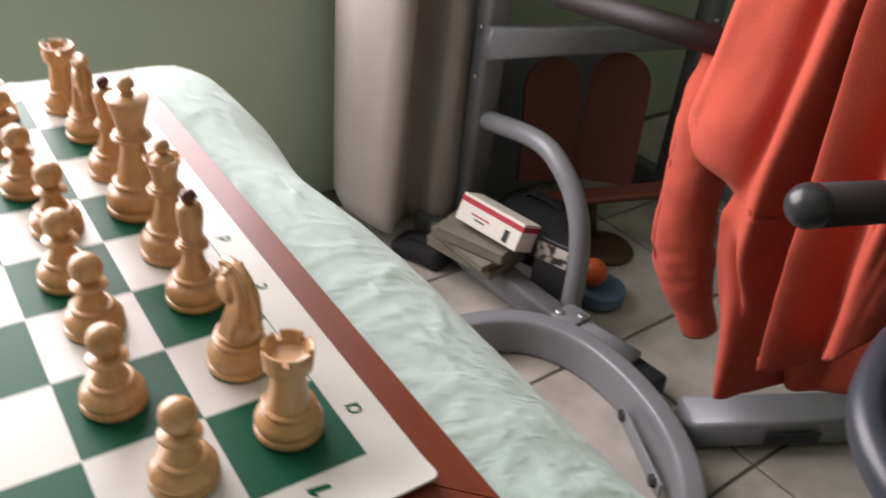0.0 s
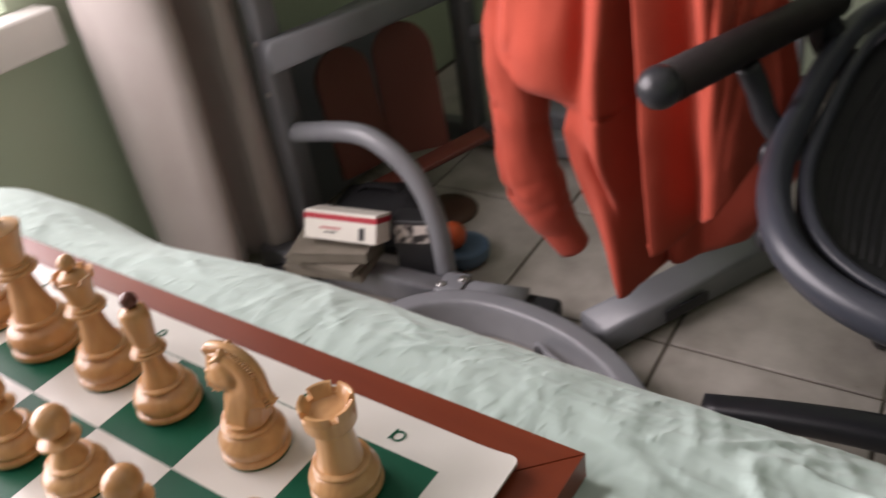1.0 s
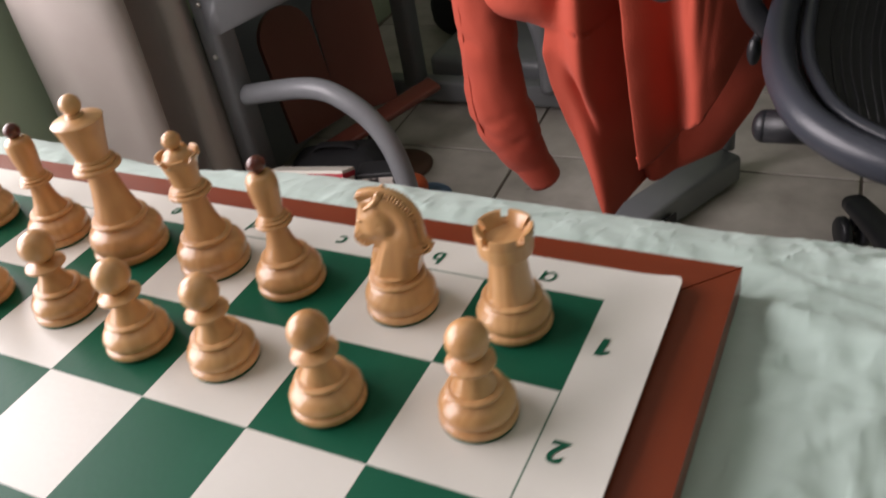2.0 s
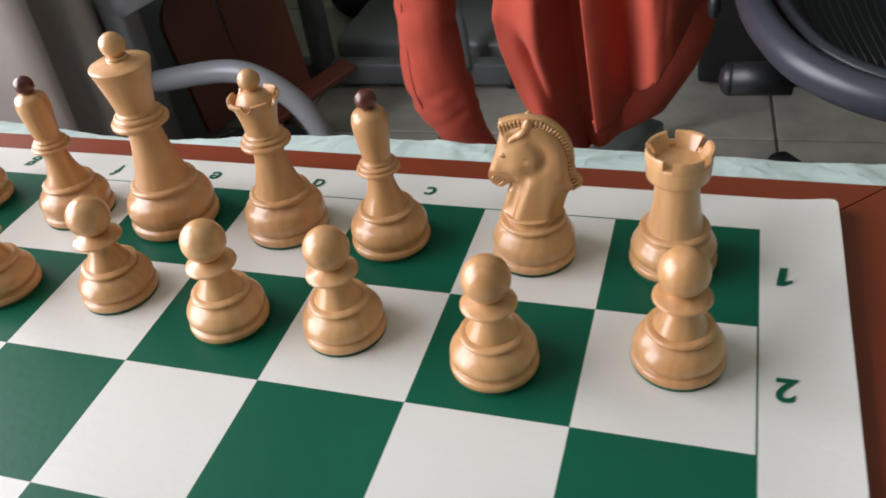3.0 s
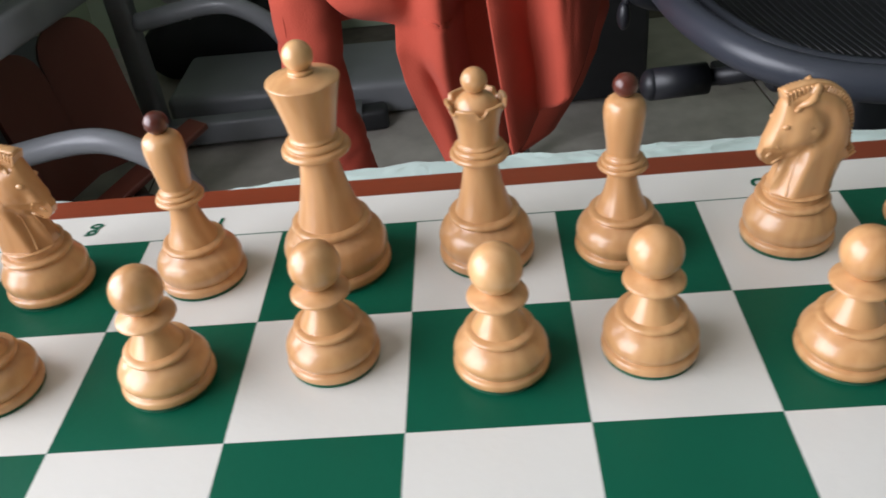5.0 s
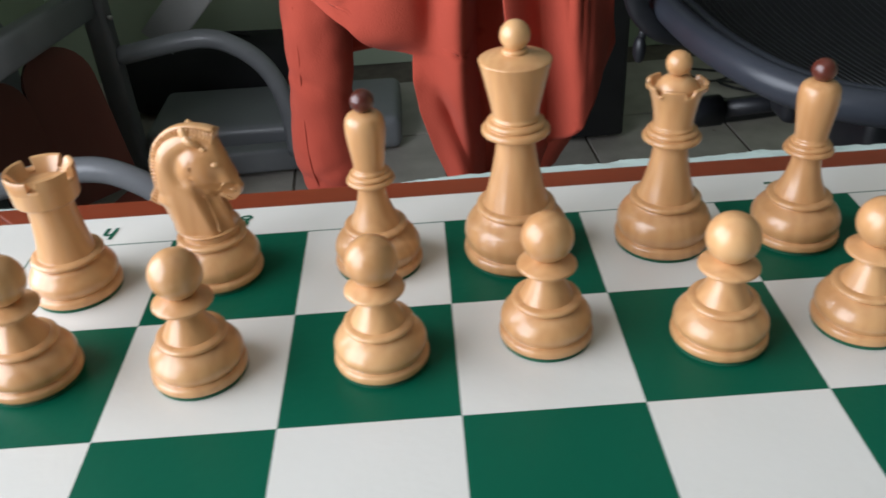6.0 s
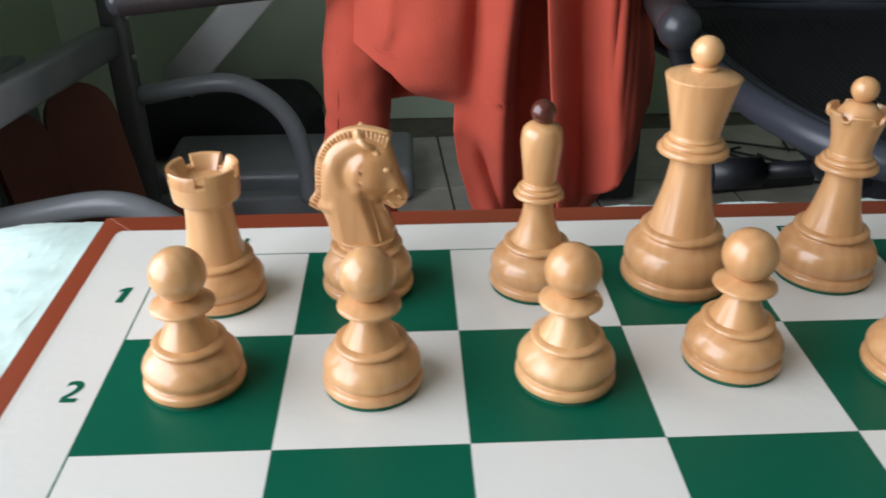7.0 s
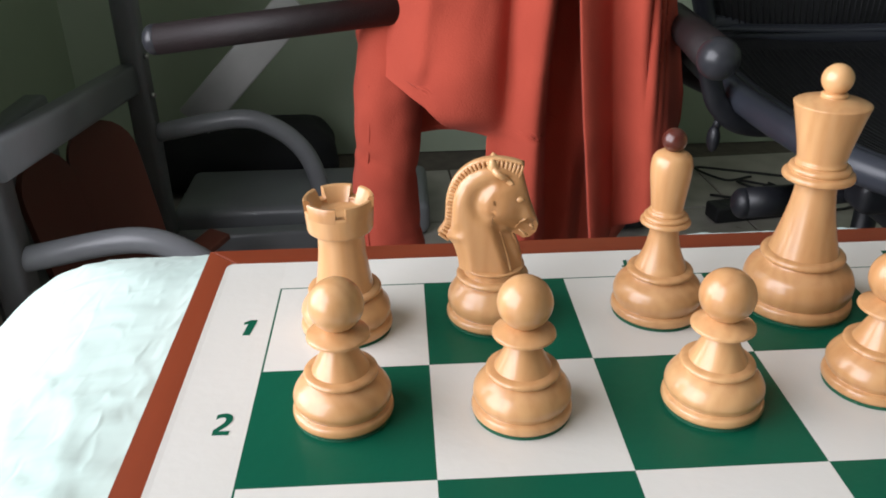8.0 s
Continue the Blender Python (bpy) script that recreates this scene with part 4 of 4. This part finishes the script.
def office_chair():
    c = thing("office_chair", "graphite office chair with black woven mesh seat and armrest", "office chair")
    ox, oy, oz, turn = 0.489, 0.874, 0.575, pose(0, 0, 0, 0, 0, -3)

    def at(x, y, z):
        v = turn @ Vector((x, y, z))
        return (v.x + ox, v.y + oy, v.z + oz)
    # seat frame: a rounded ring, dipping at the front edge
    ring = []
    for k in range(72):
        a = 2 * math.pi * k / 72
        cx, sy = math.cos(a), math.sin(a)
        e = 0.62
        if sy > 0:
            e = 0.62 - 0.34 * min(1.0, sy * 2)
        x, y = 0.246 * math.copysign(abs(cx) ** e, cx), (0.280 if sy < 0 else 0.36) * math.copysign(abs(sy) ** 0.62, sy)
        x *= 1 + 0.40 * max(0.0, y + 0.18)
        z = 0.012 * (x / 0.25) ** 2 - 0.005 * max(0.0, -y / 0.245) ** 3 + 0.01 * max(0, y / 0.245)
        ring.append(at(x, y, z))
    seat = part("seat_frame", tube(ring, (0.0155, 0.017), 18, closed=True), CHAIR_FRAME, c, "graphite plastic seat rim")
    inner = [Vector(at(0, 0, 0)).lerp(Vector(p), 0.90) + Vector((0, 0, 0.004)) for p in ring]
    part("lip", tube(inner, (0.007, 0.005), 10, closed=True), CHAIR_FRAME, seat)

    def web(u, v):
        x, y = (u - 0.5) * 2, (v - 0.5) * 2
        # square to rounded shape
        sx, sy = x * math.sqrt(1 - 0.30 * y * y), y * math.sqrt(1 - 0.30 * x * x)
        z = 0.012 * sx * sx - 0.005 * max(0.0, -sy) ** 3 + 0.01 * max(0, sy) - 0.02 * (1 - x * x) * (1 - y * y)
        wy = sy * (0.266 if sy < 0 else 0.345)
        return at(sx * 0.232 * (1 + 0.40 * max(0.0, wy + 0.18)), wy, z - 0.004)
    part("mesh_seat", sheet(web, 40, 40, 0.002), MESH, c, "black woven mesh seat")
    bm = bmesh.new()
    for k in range(46):
        u = 0.07 + 0.86 * k / 45
        pts = [Vector(web(u + 0.004 * noise.noise(Vector((k * 3.1, j * 0.4, 0))), 0.09 + 0.82 * j / 14)) + Vector((0, 0, 0.0022)) for j in range(15)]
        tube(pts, (0.0010, 0.0006), 5, bm)
    tagged(part("mesh_threads", bm, RIB, c), kind="stuff")
    # backrest
    def back(u, v):
        x, z = (u - 0.5) * 2, v
        w = 0.20 + 0.07 * math.sin(z * 2.6)
        return at(x * w, 0.385 + 0.10 * z * z - 0.05 * (1 - x * x) * (1 - z) + 0.03 * x * x * -1, 0.01 + 0.58 * z)
    part("mesh_back", sheet(back, 30, 30, 0.002), MESH, c, "black woven mesh backrest")
    bm = bmesh.new()
    for k in range(44):
        u = 0.03 + 0.94 * k / 43
        tube([Vector(back(u, j / 12)) + Vector((0, -0.0022, 0)) for j in range(13)], (0.0015, 0.0010), 5, bm)
    tagged(part("back_threads", bm, RIB, c), kind="stuff")
    rim = [back(0, j / 16) for j in range(17)] + [back(i / 12, 1) for i in range(1, 13)] + [back(1, 1 - j / 16) for j in range(1, 17)] + [back(1 - i / 12, 0) for i in range(1, 12)]
    part("back_frame", tube(rim, (0.016, 0.02), 14, closed=True, up=(0, 1, 0)), CHAIR_FRAME, c)
    # armrest with a round front end
    arm = part("armrest", tube([(0.134, 0.737, 0.6765), (0.205, 1.10, 0.640)], 0.0205, 24), FOAM, c, "dark padded armrest with round end")
    part("end_cap", ball(0.0212, (0.133, 0.732, 0.677)), CAP, arm, "dark glossy rounded end")
    part("arm_support", tube(curve_points([(0.198, 1.06, 0.645), (0.205, 1.075, 0.61), (0.225, 1.08, 0.575), (0.255, 1.06, 0.56)], 6), (0.018, 0.022), 16), CHAIR_DARK, c)
    part("arm_yoke", tube(curve_points([(0.172, 0.875, 0.645), (0.184, 0.88, 0.615), (0.196, 0.88, 0.585), (0.222, 0.88, 0.561), (0.262, 0.89, 0.550), (0.32, 0.91, 0.545)], 6), (0.011, 0.013), 14), CHAIR_DARK, c)
    part("lever", ball(0.013, (0.198, 0.882, 0.540), squash=(0.6, 0.8, 1.3)), CHAIR_DARK, c)
    part("lever_stem", tube([(0.198, 0.882, 0.548), (0.205, 0.885, 0.572)], 0.005, 10), CHAIR_DARK, c)
    # adjusting grip under the seat
    grip = part("grip", tube([(0.222, 0.826, 0.478), (0.285, 0.832, 0.478)], 0.0185, 22), CHAIR_DARK, c, "dark adjusting grip")
    part("grip_end", ball(0.0185, (0.222, 0.826, 0.478), squash=(0.7, 1, 1)), CHAIR_DARK, grip)
    part("grip_rod", tube([(0.285, 0.832, 0.478), (0.43, 0.84, 0.482)], 0.010, 14), CHAIR_DARK, c)
    # mechanism, column and five-star base
    bm = block((0.20, 0.24, 0.07), at(0, 0.0, -0.10), 0.018)
    block((0.30, 0.05, 0.04), at(0, -0.08, -0.075), 0.012, bm=bm)
    block((0.05, 0.09, 0.07), at(-0.07, -0.15, -0.085), 0.012, bm=bm)
    block((0.05, 0.09, 0.07), at(0.03, -0.15, -0.085), 0.012, bm=bm)
    part("mechanism", bm, CHAIR_DARK, c)
    cx, cy = 0.475, 0.985
    part("column", lathe([(0, 0.05), (0.035, 0.05), (0.035, 0.11), (0.028, 0.12), (0.025, 0.30), (0.016, 0.31), (0.016, 0.47), (0, 0.47)], 24), CHAIR_DARK, c).location = (cx, cy, 0)
    for k in range(5):
        a = radians(188 + 72 * k)
        d = Vector((math.cos(a), math.sin(a), 0))
        tip = Vector((cx, cy, 0)) + d * 0.345
        pts = [Vector((cx, cy, 0)) + d * s + Vector((0, 0, z)) for s, z in ((0.02, 0.10), (0.12, 0.105), (0.24, 0.096), (0.345, 0.082))]
        part("base_leg", tube(curve_points(pts, 5), lambda s: (0.030 - 0.010 * s, 0.024 - 0.010 * s), 18, rect=0.3), CHAIR_DARK, c)
        caster = new("caster")
        caster.parent = c
        for off in (-0.016, 0.016):
            n = d.cross(Vector((0, 0, 1)))
            wheel = lathe([(0, -0.009), (0.024, -0.009), (0.0285, -0.005), (0.0285, 0.005), (0.024, 0.009), (0, 0.009)], 24)
            q = n.to_track_quat("Z", "Y").to_matrix().to_4x4()
            bmesh.ops.transform(wheel, matrix=Matrix.Translation(tip - d * 0.012 + n * off + Vector((0, 0, 0.0287))) @ q, verts=wheel.verts)
            part("wheel", wheel, CHAIR_DARK, caster)
        part("stem", tube([tip - d * 0.012 + Vector((0, 0, 0.03)), tip - d * 0.012 + Vector((0, 0, 0.085))], 0.008, 10), CHAIR_DARK, caster)


# ---- sweatshirt on the bar ----


def lerp_table(rows, z):
    for (z0, v0), (z1, v1) in zip(rows, rows[1:]):
        if z1 <= z <= z0:
            return v0 + (v1 - v0) * (z0 - z) / (z0 - z1)
    return rows[-1][1] if z < rows[-1][0] else rows[0][1]


def sweatshirt():
    s = thing("sweatshirt", "orange-red fleece sweatshirt draped over the bar, sleeve hanging", "sweatshirt")
    left = [(0.90, -0.125), (0.80, -0.180), (0.74, -0.207), (0.70, -0.222), (0.64, -0.232), (0.615, -0.226), (0.592, -0.178), (0.573, -0.148), (0.556, -0.130), (0.542, -0.106),
            (0.533, -0.070), (0.50, -0.074), (0.456, -0.068), (0.395, -0.052), (0.305, -0.016), (0.26, -0.002), (0.244, 0.002)]
    right = [(0.900, 0.130), (0.780, 0.142), (0.700, 0.160), (0.620, 0.180), (0.550, 0.194), (0.493, 0.204), (0.417, 0.193), (0.361, 0.173), (0.286, 0.132), (0.266, 0.097), (0.246, 0.030), (0.243, 0.010)]
    TOPZ, LOW = 0.872, 0.244
    PIT = Vector((-0.156, 0.588))

    def bump(a):
        return math.exp(-a * a)

    def ease(a):
        a = max(0.0, min(1.0, a))
        return a * a * (3 - 2 * a)

    def fine(x, z, ph):
        return 0.0040 * noise.noise(Vector((x * 13, z * 7, ph))) + 0.0016 * noise.noise(Vector((x * 42, z * 24, ph)))

    def front(x, z):
        """Depth of the front cloth."""
        y = 0.930 + fine(x, z, 0.4)
        # the shoulder turns away to the back
        turn = max(0.0, -0.150 + 0.14 * (z - 0.62) - x)
        y += 1.6 * turn * turn / (turn + 0.012) * ease((z - 0.55) / 0.05)
        # the tail falls back behind the flap
        y += 0.030 * ease((x - 0.05) / 0.03) * ease((0.52 - z) / 0.10)
        # slack pocket of cloth hanging from the arm pit
        y -= 0.016 * bump((x + 0.100) / 0.042) * bump((z - 0.600) / 0.060)
        y += 0.030 * bump((z - 0.530) / 0.020) * bump((x + 0.105) / 0.040)
        # ridge with a deep flank beside the flap
        c = -0.006 + 0.010 * math.sin(z * 9)
        y -= 0.026 * bump((x - c) / 0.020)
        y += 0.072 * ease((x - c) / 0.028)
        # broad shallow folds over the chest and down the tail
        y += 0.018 * bump((x + 0.048 - 0.05 * (z - 0.6)) / 0.014) * ease((z - 0.50) / 0.12)
        y += 0.024 * bump((x + 0.030 - 0.28 * (0.46 - z)) / 0.012) * ease((0.50 - z) / 0.06)
        # creases fanning out from the arm pit
        dx, dz = x - PIT.x, z - PIT.y
        r, a = math.hypot(dx, dz), math.atan2(dz, dx)
        for aa, depth, wide in ((1.10, 0.006, 0.32), (1.80, 0.004, 0.30)):
            y += depth * bump((a - aa) / wide) * min(1, r / 0.012) * math.exp(-r / 0.055)
        y += 0.007 * math.exp(-(r / 0.018) ** 2)
        y += 0.030 * ease((0.56 - z) / 0.30)
        # over the bar
        y += 0.040 * max(0, (z - 0.80) / 0.072) ** 2
        return y

    def body(u, v):
        z = TOPZ - v * (TOPZ - LOW)
        x = lerp_table(left, z) * (1 - u) + lerp_table(right, z) * u
        return (x, front(x, z) + 0.03 * max(0, 2 * u - 1) ** 4, z)
    part("body", sheet(body, 150, 170, 0.004), FLEECE, s)

    def flap(u, v):
        top = 0.84
        bot = 0.358 + 0.04 * u + 0.135 * u ** 2
        z = top - v * (top - bot)
        x0 = 0.022 + 0.040 * v ** 1.3
        x1 = 0.135 + 0.050 * min(1, v * 1.15)
        x = x0 + (x1 - x0) * u
        y = 0.924 - 0.014 * bump(u / 0.16) - 0.016 * v * v * (1 - u)
        # one deep valley, a round ridge and small slanting folds near the outer edge
        c = 0.44 - 0.12 * v
        y += 0.044 * bump((u - c) / 0.16) * (0.45 + 0.55 * v)
        y -= 0.016 * bump((u - c - 0.25) / 0.11)
        y += 0.055 * ease((u - 0.70) / 0.32)
        for k, (uu, lean, d) in enumerate(((0.66, 0.30, 0.014), (0.78, 0.42, 0.014), (0.88, 0.5, 0.011))):
            y += d * bump((u - uu - lean * (0.45 - v)) / 0.035) * bump((v - 0.42 - 0.05 * k) / 0.22)
        y += 0.045 * max(0, (z - 0.80) / 0.072) ** 2 + fine(x, z, 3.0)
        return (x, y, z)
    part("front_flap", sheet(flap, 70, 90, 0.004), FLEECE, s)
    hem = [Vector(flap(u / 40, 0.978)) + Vector((0, -0.0012, 0)) for u in range(39)]
    part("hem", tube(hem, lambda t: (0.0028, 0.009 * (1 - 0.5 * t ** 4)), 10), FLEECE, s)

    def backside(u, v):
        z = TOPZ - v * (TOPZ - 0.50)
        x = -0.19 + u * 0.34 + 0.01 * math.sin(z * 20)
        return (x, 1.055 + 0.012 * math.sin(x * 40) + fine(x, z, 2.0) - 0.05 * max(0, (z - 0.80) / 0.072) ** 2, z)
    part("back_panel", sheet(backside, 60, 40, 0.004), FLEECE, s)

    def crest(u, v):
        x = -0.135 + u * 0.265
        a = math.pi * v
        return (x, 0.99 - 0.022 * math.cos(a) + 0.004 * math.sin(x * 60), TOPZ - 0.008 + 0.022 * math.sin(a) + 0.003 * math.sin(x * 45))
    part("fold_over_bar", sheet(crest, 50, 12, 0.004), FLEECE, s)

    # hanging sleeve with soft crumples, a seam and a cuff
    path = curve_points([(-0.190, 1.020, 0.665), (-0.192, 1.018, 0.60), (-0.196, 1.028, 0.52), (-0.204, 1.046, 0.43), (-0.206, 1.060, 0.34), (-0.190, 1.082, 0.262), (-0.163, 1.112, 0.180)], 12)

    def girth(t):
        w = 0.045 + 0.006 * bump((t - 0.68) / 0.14) - 0.017 * ease((t - 0.76) / 0.24) - 0.008 * bump(t / 0.12)
        return (w, w * 0.92)
    bm = tube(path, girth, 40, up=(0, 1, 0))
    for v in bm.verts:
        q = v.co
        c = min(path, key=lambda w: (w - q).length)
        d = 0.0050 * noise.noise(Vector((q.x * 18, q.y * 18, q.z * 8))) + 0.0022 * noise.noise(Vector((q.x * 50, q.y * 50, q.z * 34)))
        for z0, tilt in ((0.335, 0.5), (0.300, -0.4), (0.272, 0.7), (0.47, -0.5)):
            d -= 0.0026 * bump((q.z - z0 - tilt * (q.x + 0.2)) / 0.009)
        v.co = q + (q - c).normalized() * d
    sleeve = part("sleeve", bm, FLEECE, s)
    part("cuff", tube(path[-12:], lambda t: (0.0300 + 0.003 * math.sin(3 * t), 0.028 + 0.003 * math.sin(3 * t)), 28, up=(0, 1, 0)), FLEECE, sleeve)
    seam = [p + Vector((-0.026, -girth(i / (len(path) - 1))[1] * 0.80, 0)) for i, p in enumerate(path)]
    part("seam", tube(seam[14:-10], 0.0016, 6), FLEECE, sleeve)


# ---- things on the floor ----


def panel_outline(w, h, t, r):
    """An upright board with a rounded top, hinge edge at x = 0, facing y."""
    pts = [(0, 0), (w, 0), (w, h - r)]
    for k in range(1, 12):
        a = math.pi * k / 12
        pts.append((w / 2 + w / 2 * math.cos(a), h - r + r * math.sin(a)))
    pts.append((0, h - r))
    bm = bmesh.new()
    lo = [bm.verts.new((x, 0, z)) for x, z in pts]
    hi = [bm.verts.new((x, t, z)) for x, z in pts]
    bm.faces.new(lo)
    bm.faces.new(hi[::-1])
    for i in range(len(pts)):
        q = (i + 1) % len(pts)
        bm.faces.new((lo[q], lo[i], hi[i], hi[q]))
    bmesh.ops.recalc_face_normals(bm, faces=list(bm.faces))
    return sharp(bm, 40)


def book_stand():
    s = thing("book_stand", "red-brown wooden stand with two rounded leaves on a round foot", "wooden stand", at=(-0.728, 1.330, 0))
    a = part("leaf", panel_outline(0.135, 0.29, 0.012, 0.07), HEART, s)
    a.matrix_basis = pose(0.002, 0, 0.13, -17, 0, 47)
    b = part("leaf", panel_outline(0.135, 0.275, 0.012, 0.065), HEART, s)
    b.matrix_basis = pose(-0.002, 0.002, 0.13, 10, 0, 254)
    part("shelf", block((0.30, 0.055, 0.014), (0.10, 0.0, 0.135), 0.004, pose(0, 0, 0, 0, -12, 55)), HEART, s)
    part("stem", tube([(0.08, 0.02, 0.012), (0.06, 0.01, 0.115)], 0.014, 14), BROWN, s)
    part("foot", lathe([(0, 0), (0.066, 0), (0.068, 0.006), (0.06, 0.014), (0.02, 0.018), (0, 0.018)], 32), BROWN, s).location = (0.125, 0.02, 0)


def floor_clutter():
    # papers and booklets under the box, with the shade there put into their colour
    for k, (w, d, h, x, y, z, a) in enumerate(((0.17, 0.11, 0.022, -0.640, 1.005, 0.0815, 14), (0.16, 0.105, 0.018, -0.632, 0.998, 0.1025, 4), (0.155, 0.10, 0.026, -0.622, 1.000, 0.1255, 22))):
        o = thing("booklet", "worn cream paper booklet lying in a pile, its colour darkened for shade", "booklet", "paper pile", (x, y, z), a)
        part("page_block", block((w, d, h - 0.004), (0, 0, 0), 0.002), SHADED_PAPER, o, smooth=False)
        part("cover", block((w + 0.003, d + 0.003, 0.0015), (0, 0, h / 2 - 0.0005), 0.0004), SHADED_PAPER, o, smooth=False)
    b = thing("white_box", "small white cardboard box with a crimson stripe", "box", at=(-0.592, 1.012, 0.172), rz=12)
    b.matrix_basis = pose(-0.592, 1.012, 0.172, -24, 0, 12)
    part("carton", block((0.155, 0.060, 0.056), (0, 0, 0), 0.002), CARD, b, smooth=False)
    part("stripe", block((0.1556, 0.0606, 0.011), (0, 0, 0.017), 0.0005), RED, b, "crimson printed stripe", smooth=False)
    part("black_mark", block((0.012, 0.001, 0.024), (0.047, -0.0304, -0.010), 0.0002), INK, b, smooth=False)
    for i in range(2):
        part("print_bar", block((0.045 - 0.02 * i, 0.001, 0.003), (-0.02, -0.0304, -0.004 - 0.008 * i), 0.0002), RED if i == 0 else INK, b, smooth=False)
    p = thing("dark_pack", "small black pack with a photo printed on its top edge", "pack", at=(-0.490, 1.088, 0.0), rz=20)
    part("pack_body", block((0.075, 0.05, 0.175), (0, 0, 0.0876), 0.004), INK, p, smooth=False)
    part("photo", block((0.066, 0.001, 0.040), (0.0, -0.0253, 0.146), 0.0002), PHOTO, p, "photo print", smooth=False)
    # ball on a blue disc
    d = thing("blue_disc", "slate blue round plastic disc lying on the tiles", "disc", at=(-0.466, 1.205, 0))
    part("disc_body", lathe([(0, 0), (0.040, 0), (0.052, 0.012), (0.054, 0.028), (0.050, 0.036), (0.040, 0.034), (0.030, 0.030), (0, 0.030)], 36), BLUE, d)
    part("rim", tube([(0.051 * math.cos(k * math.pi / 18), 0.051 * math.sin(k * math.pi / 18), 0.034) for k in range(36)], 0.003, 8, closed=True), BLUE, d)
    tagged(part("rubber_ball", ball(0.030, (-0.486, 1.196, 0.0605)), ORANGE), "small orange rubber ball resting on the blue disc", "ball")
    # dark bags in the shade
    def bag(name, label, size, at, rz, seed):
        bm = block(size, (0, 0, size[2] / 2), min(size) * 0.42, segments=6)
        bmesh.ops.subdivide_edges(bm, edges=list(bm.edges), cuts=1, use_grid_fill=True)
        for v in bm.verts:
            q = v.co
            k = 0.02 * noise.noise(q * 9 + Vector((seed, 0, 0))) + 0.008 * noise.noise(q * 25 + Vector((0, seed, 0)))
            v.co = q + Vector((q.x, q.y, 0)).normalized() * k
            v.co.z = max(0.0, q.z + k * 0.6 * (q.z > 0.02))
        o = thing(name, label, "bag", at=at, rz=rz)
        part("bag_body", bm, BAG, o)
        if size[2] < 0.2:
            part("bag_handle", tube(curve_points([(-size[0] * 0.25, 0, size[2] * 0.93), (-size[0] * 0.15, 0, size[2] * 1.07), (size[0] * 0.15, 0, size[2] * 1.07), (size[0] * 0.25, 0, size[2] * 0.93)], 6), (0.012, 0.003), 10), BAG, o)
    bag("black_bag", "slumped black fabric bag standing in the shade", (0.22, 0.14, 0.13), (-0.66, 1.20, 0), 12, 3)
    bag("black_holdall", "large black fabric holdall behind the gym frame", (0.50, 0.21, 0.178), (-0.61, 2.11, 0), 3, 7)
    bag("dark_pouch", "flat dark blue fabric pouch by the curtain", (0.12, 0.08, 0.045), (-0.762, 0.955, 0), 30, 11)
    # black tower case near the back wall
    t = thing("tower_case", "black computer tower case standing on the floor", "computer case", at=(0.275, 1.935, 0), rz=3)
    part("case", block((0.24, 0.42, 0.46), (0, 0, 0.235), 0.008), CHAIR_DARK, t)
    part("front_panel", block((0.225, 0.012, 0.445), (0, -0.2165, 0.235), 0.006), BLACK, t)
    for x in (-0.09, 0.09):
        part("foot", block((0.03, 0.36, 0.01), (x, 0, 0.0045), 0.002), BLACK, t)
    # cables on the floor
    for k, (x0, y0) in enumerate(((0.62, 1.86), (0.70, 1.95), (0.66, 2.05))):
        pts = [(x0 + 0.12 * math.sin(i * 1.3 + k) + 0.05 * i, y0 + 0.06 * math.cos(i * 1.9 + k), 0.005 + 0.002 * k) for i in range(8)]
        tagged(part("cable", tube(curve_points(pts, 6), 0.0035, 8), BLACK), "loose black cable looping on the floor", "cable", "loose cables")
    p = thing("power_strip", "black power strip lying among cables", "power strip", at=(0.72, 1.80, 0), rz=8)
    part("strip_body", block((0.30, 0.06, 0.04), (0, 0, 0.0205), 0.006), BLACK, p)
    for i in range(5):
        part("socket", lathe([(0, 0.0012), (0.018, 0.0012), (0.019, 0)], 18), CHAIR_DARK, p).location = (-0.11 + i * 0.055, 0, 0.0405)


room()
curtain()
table()
tablecloth()
chess_board()
playing_mat()
chess_set()
home_gym()
office_chair()
sweatshirt()
book_stand()
floor_clutter()
floor()
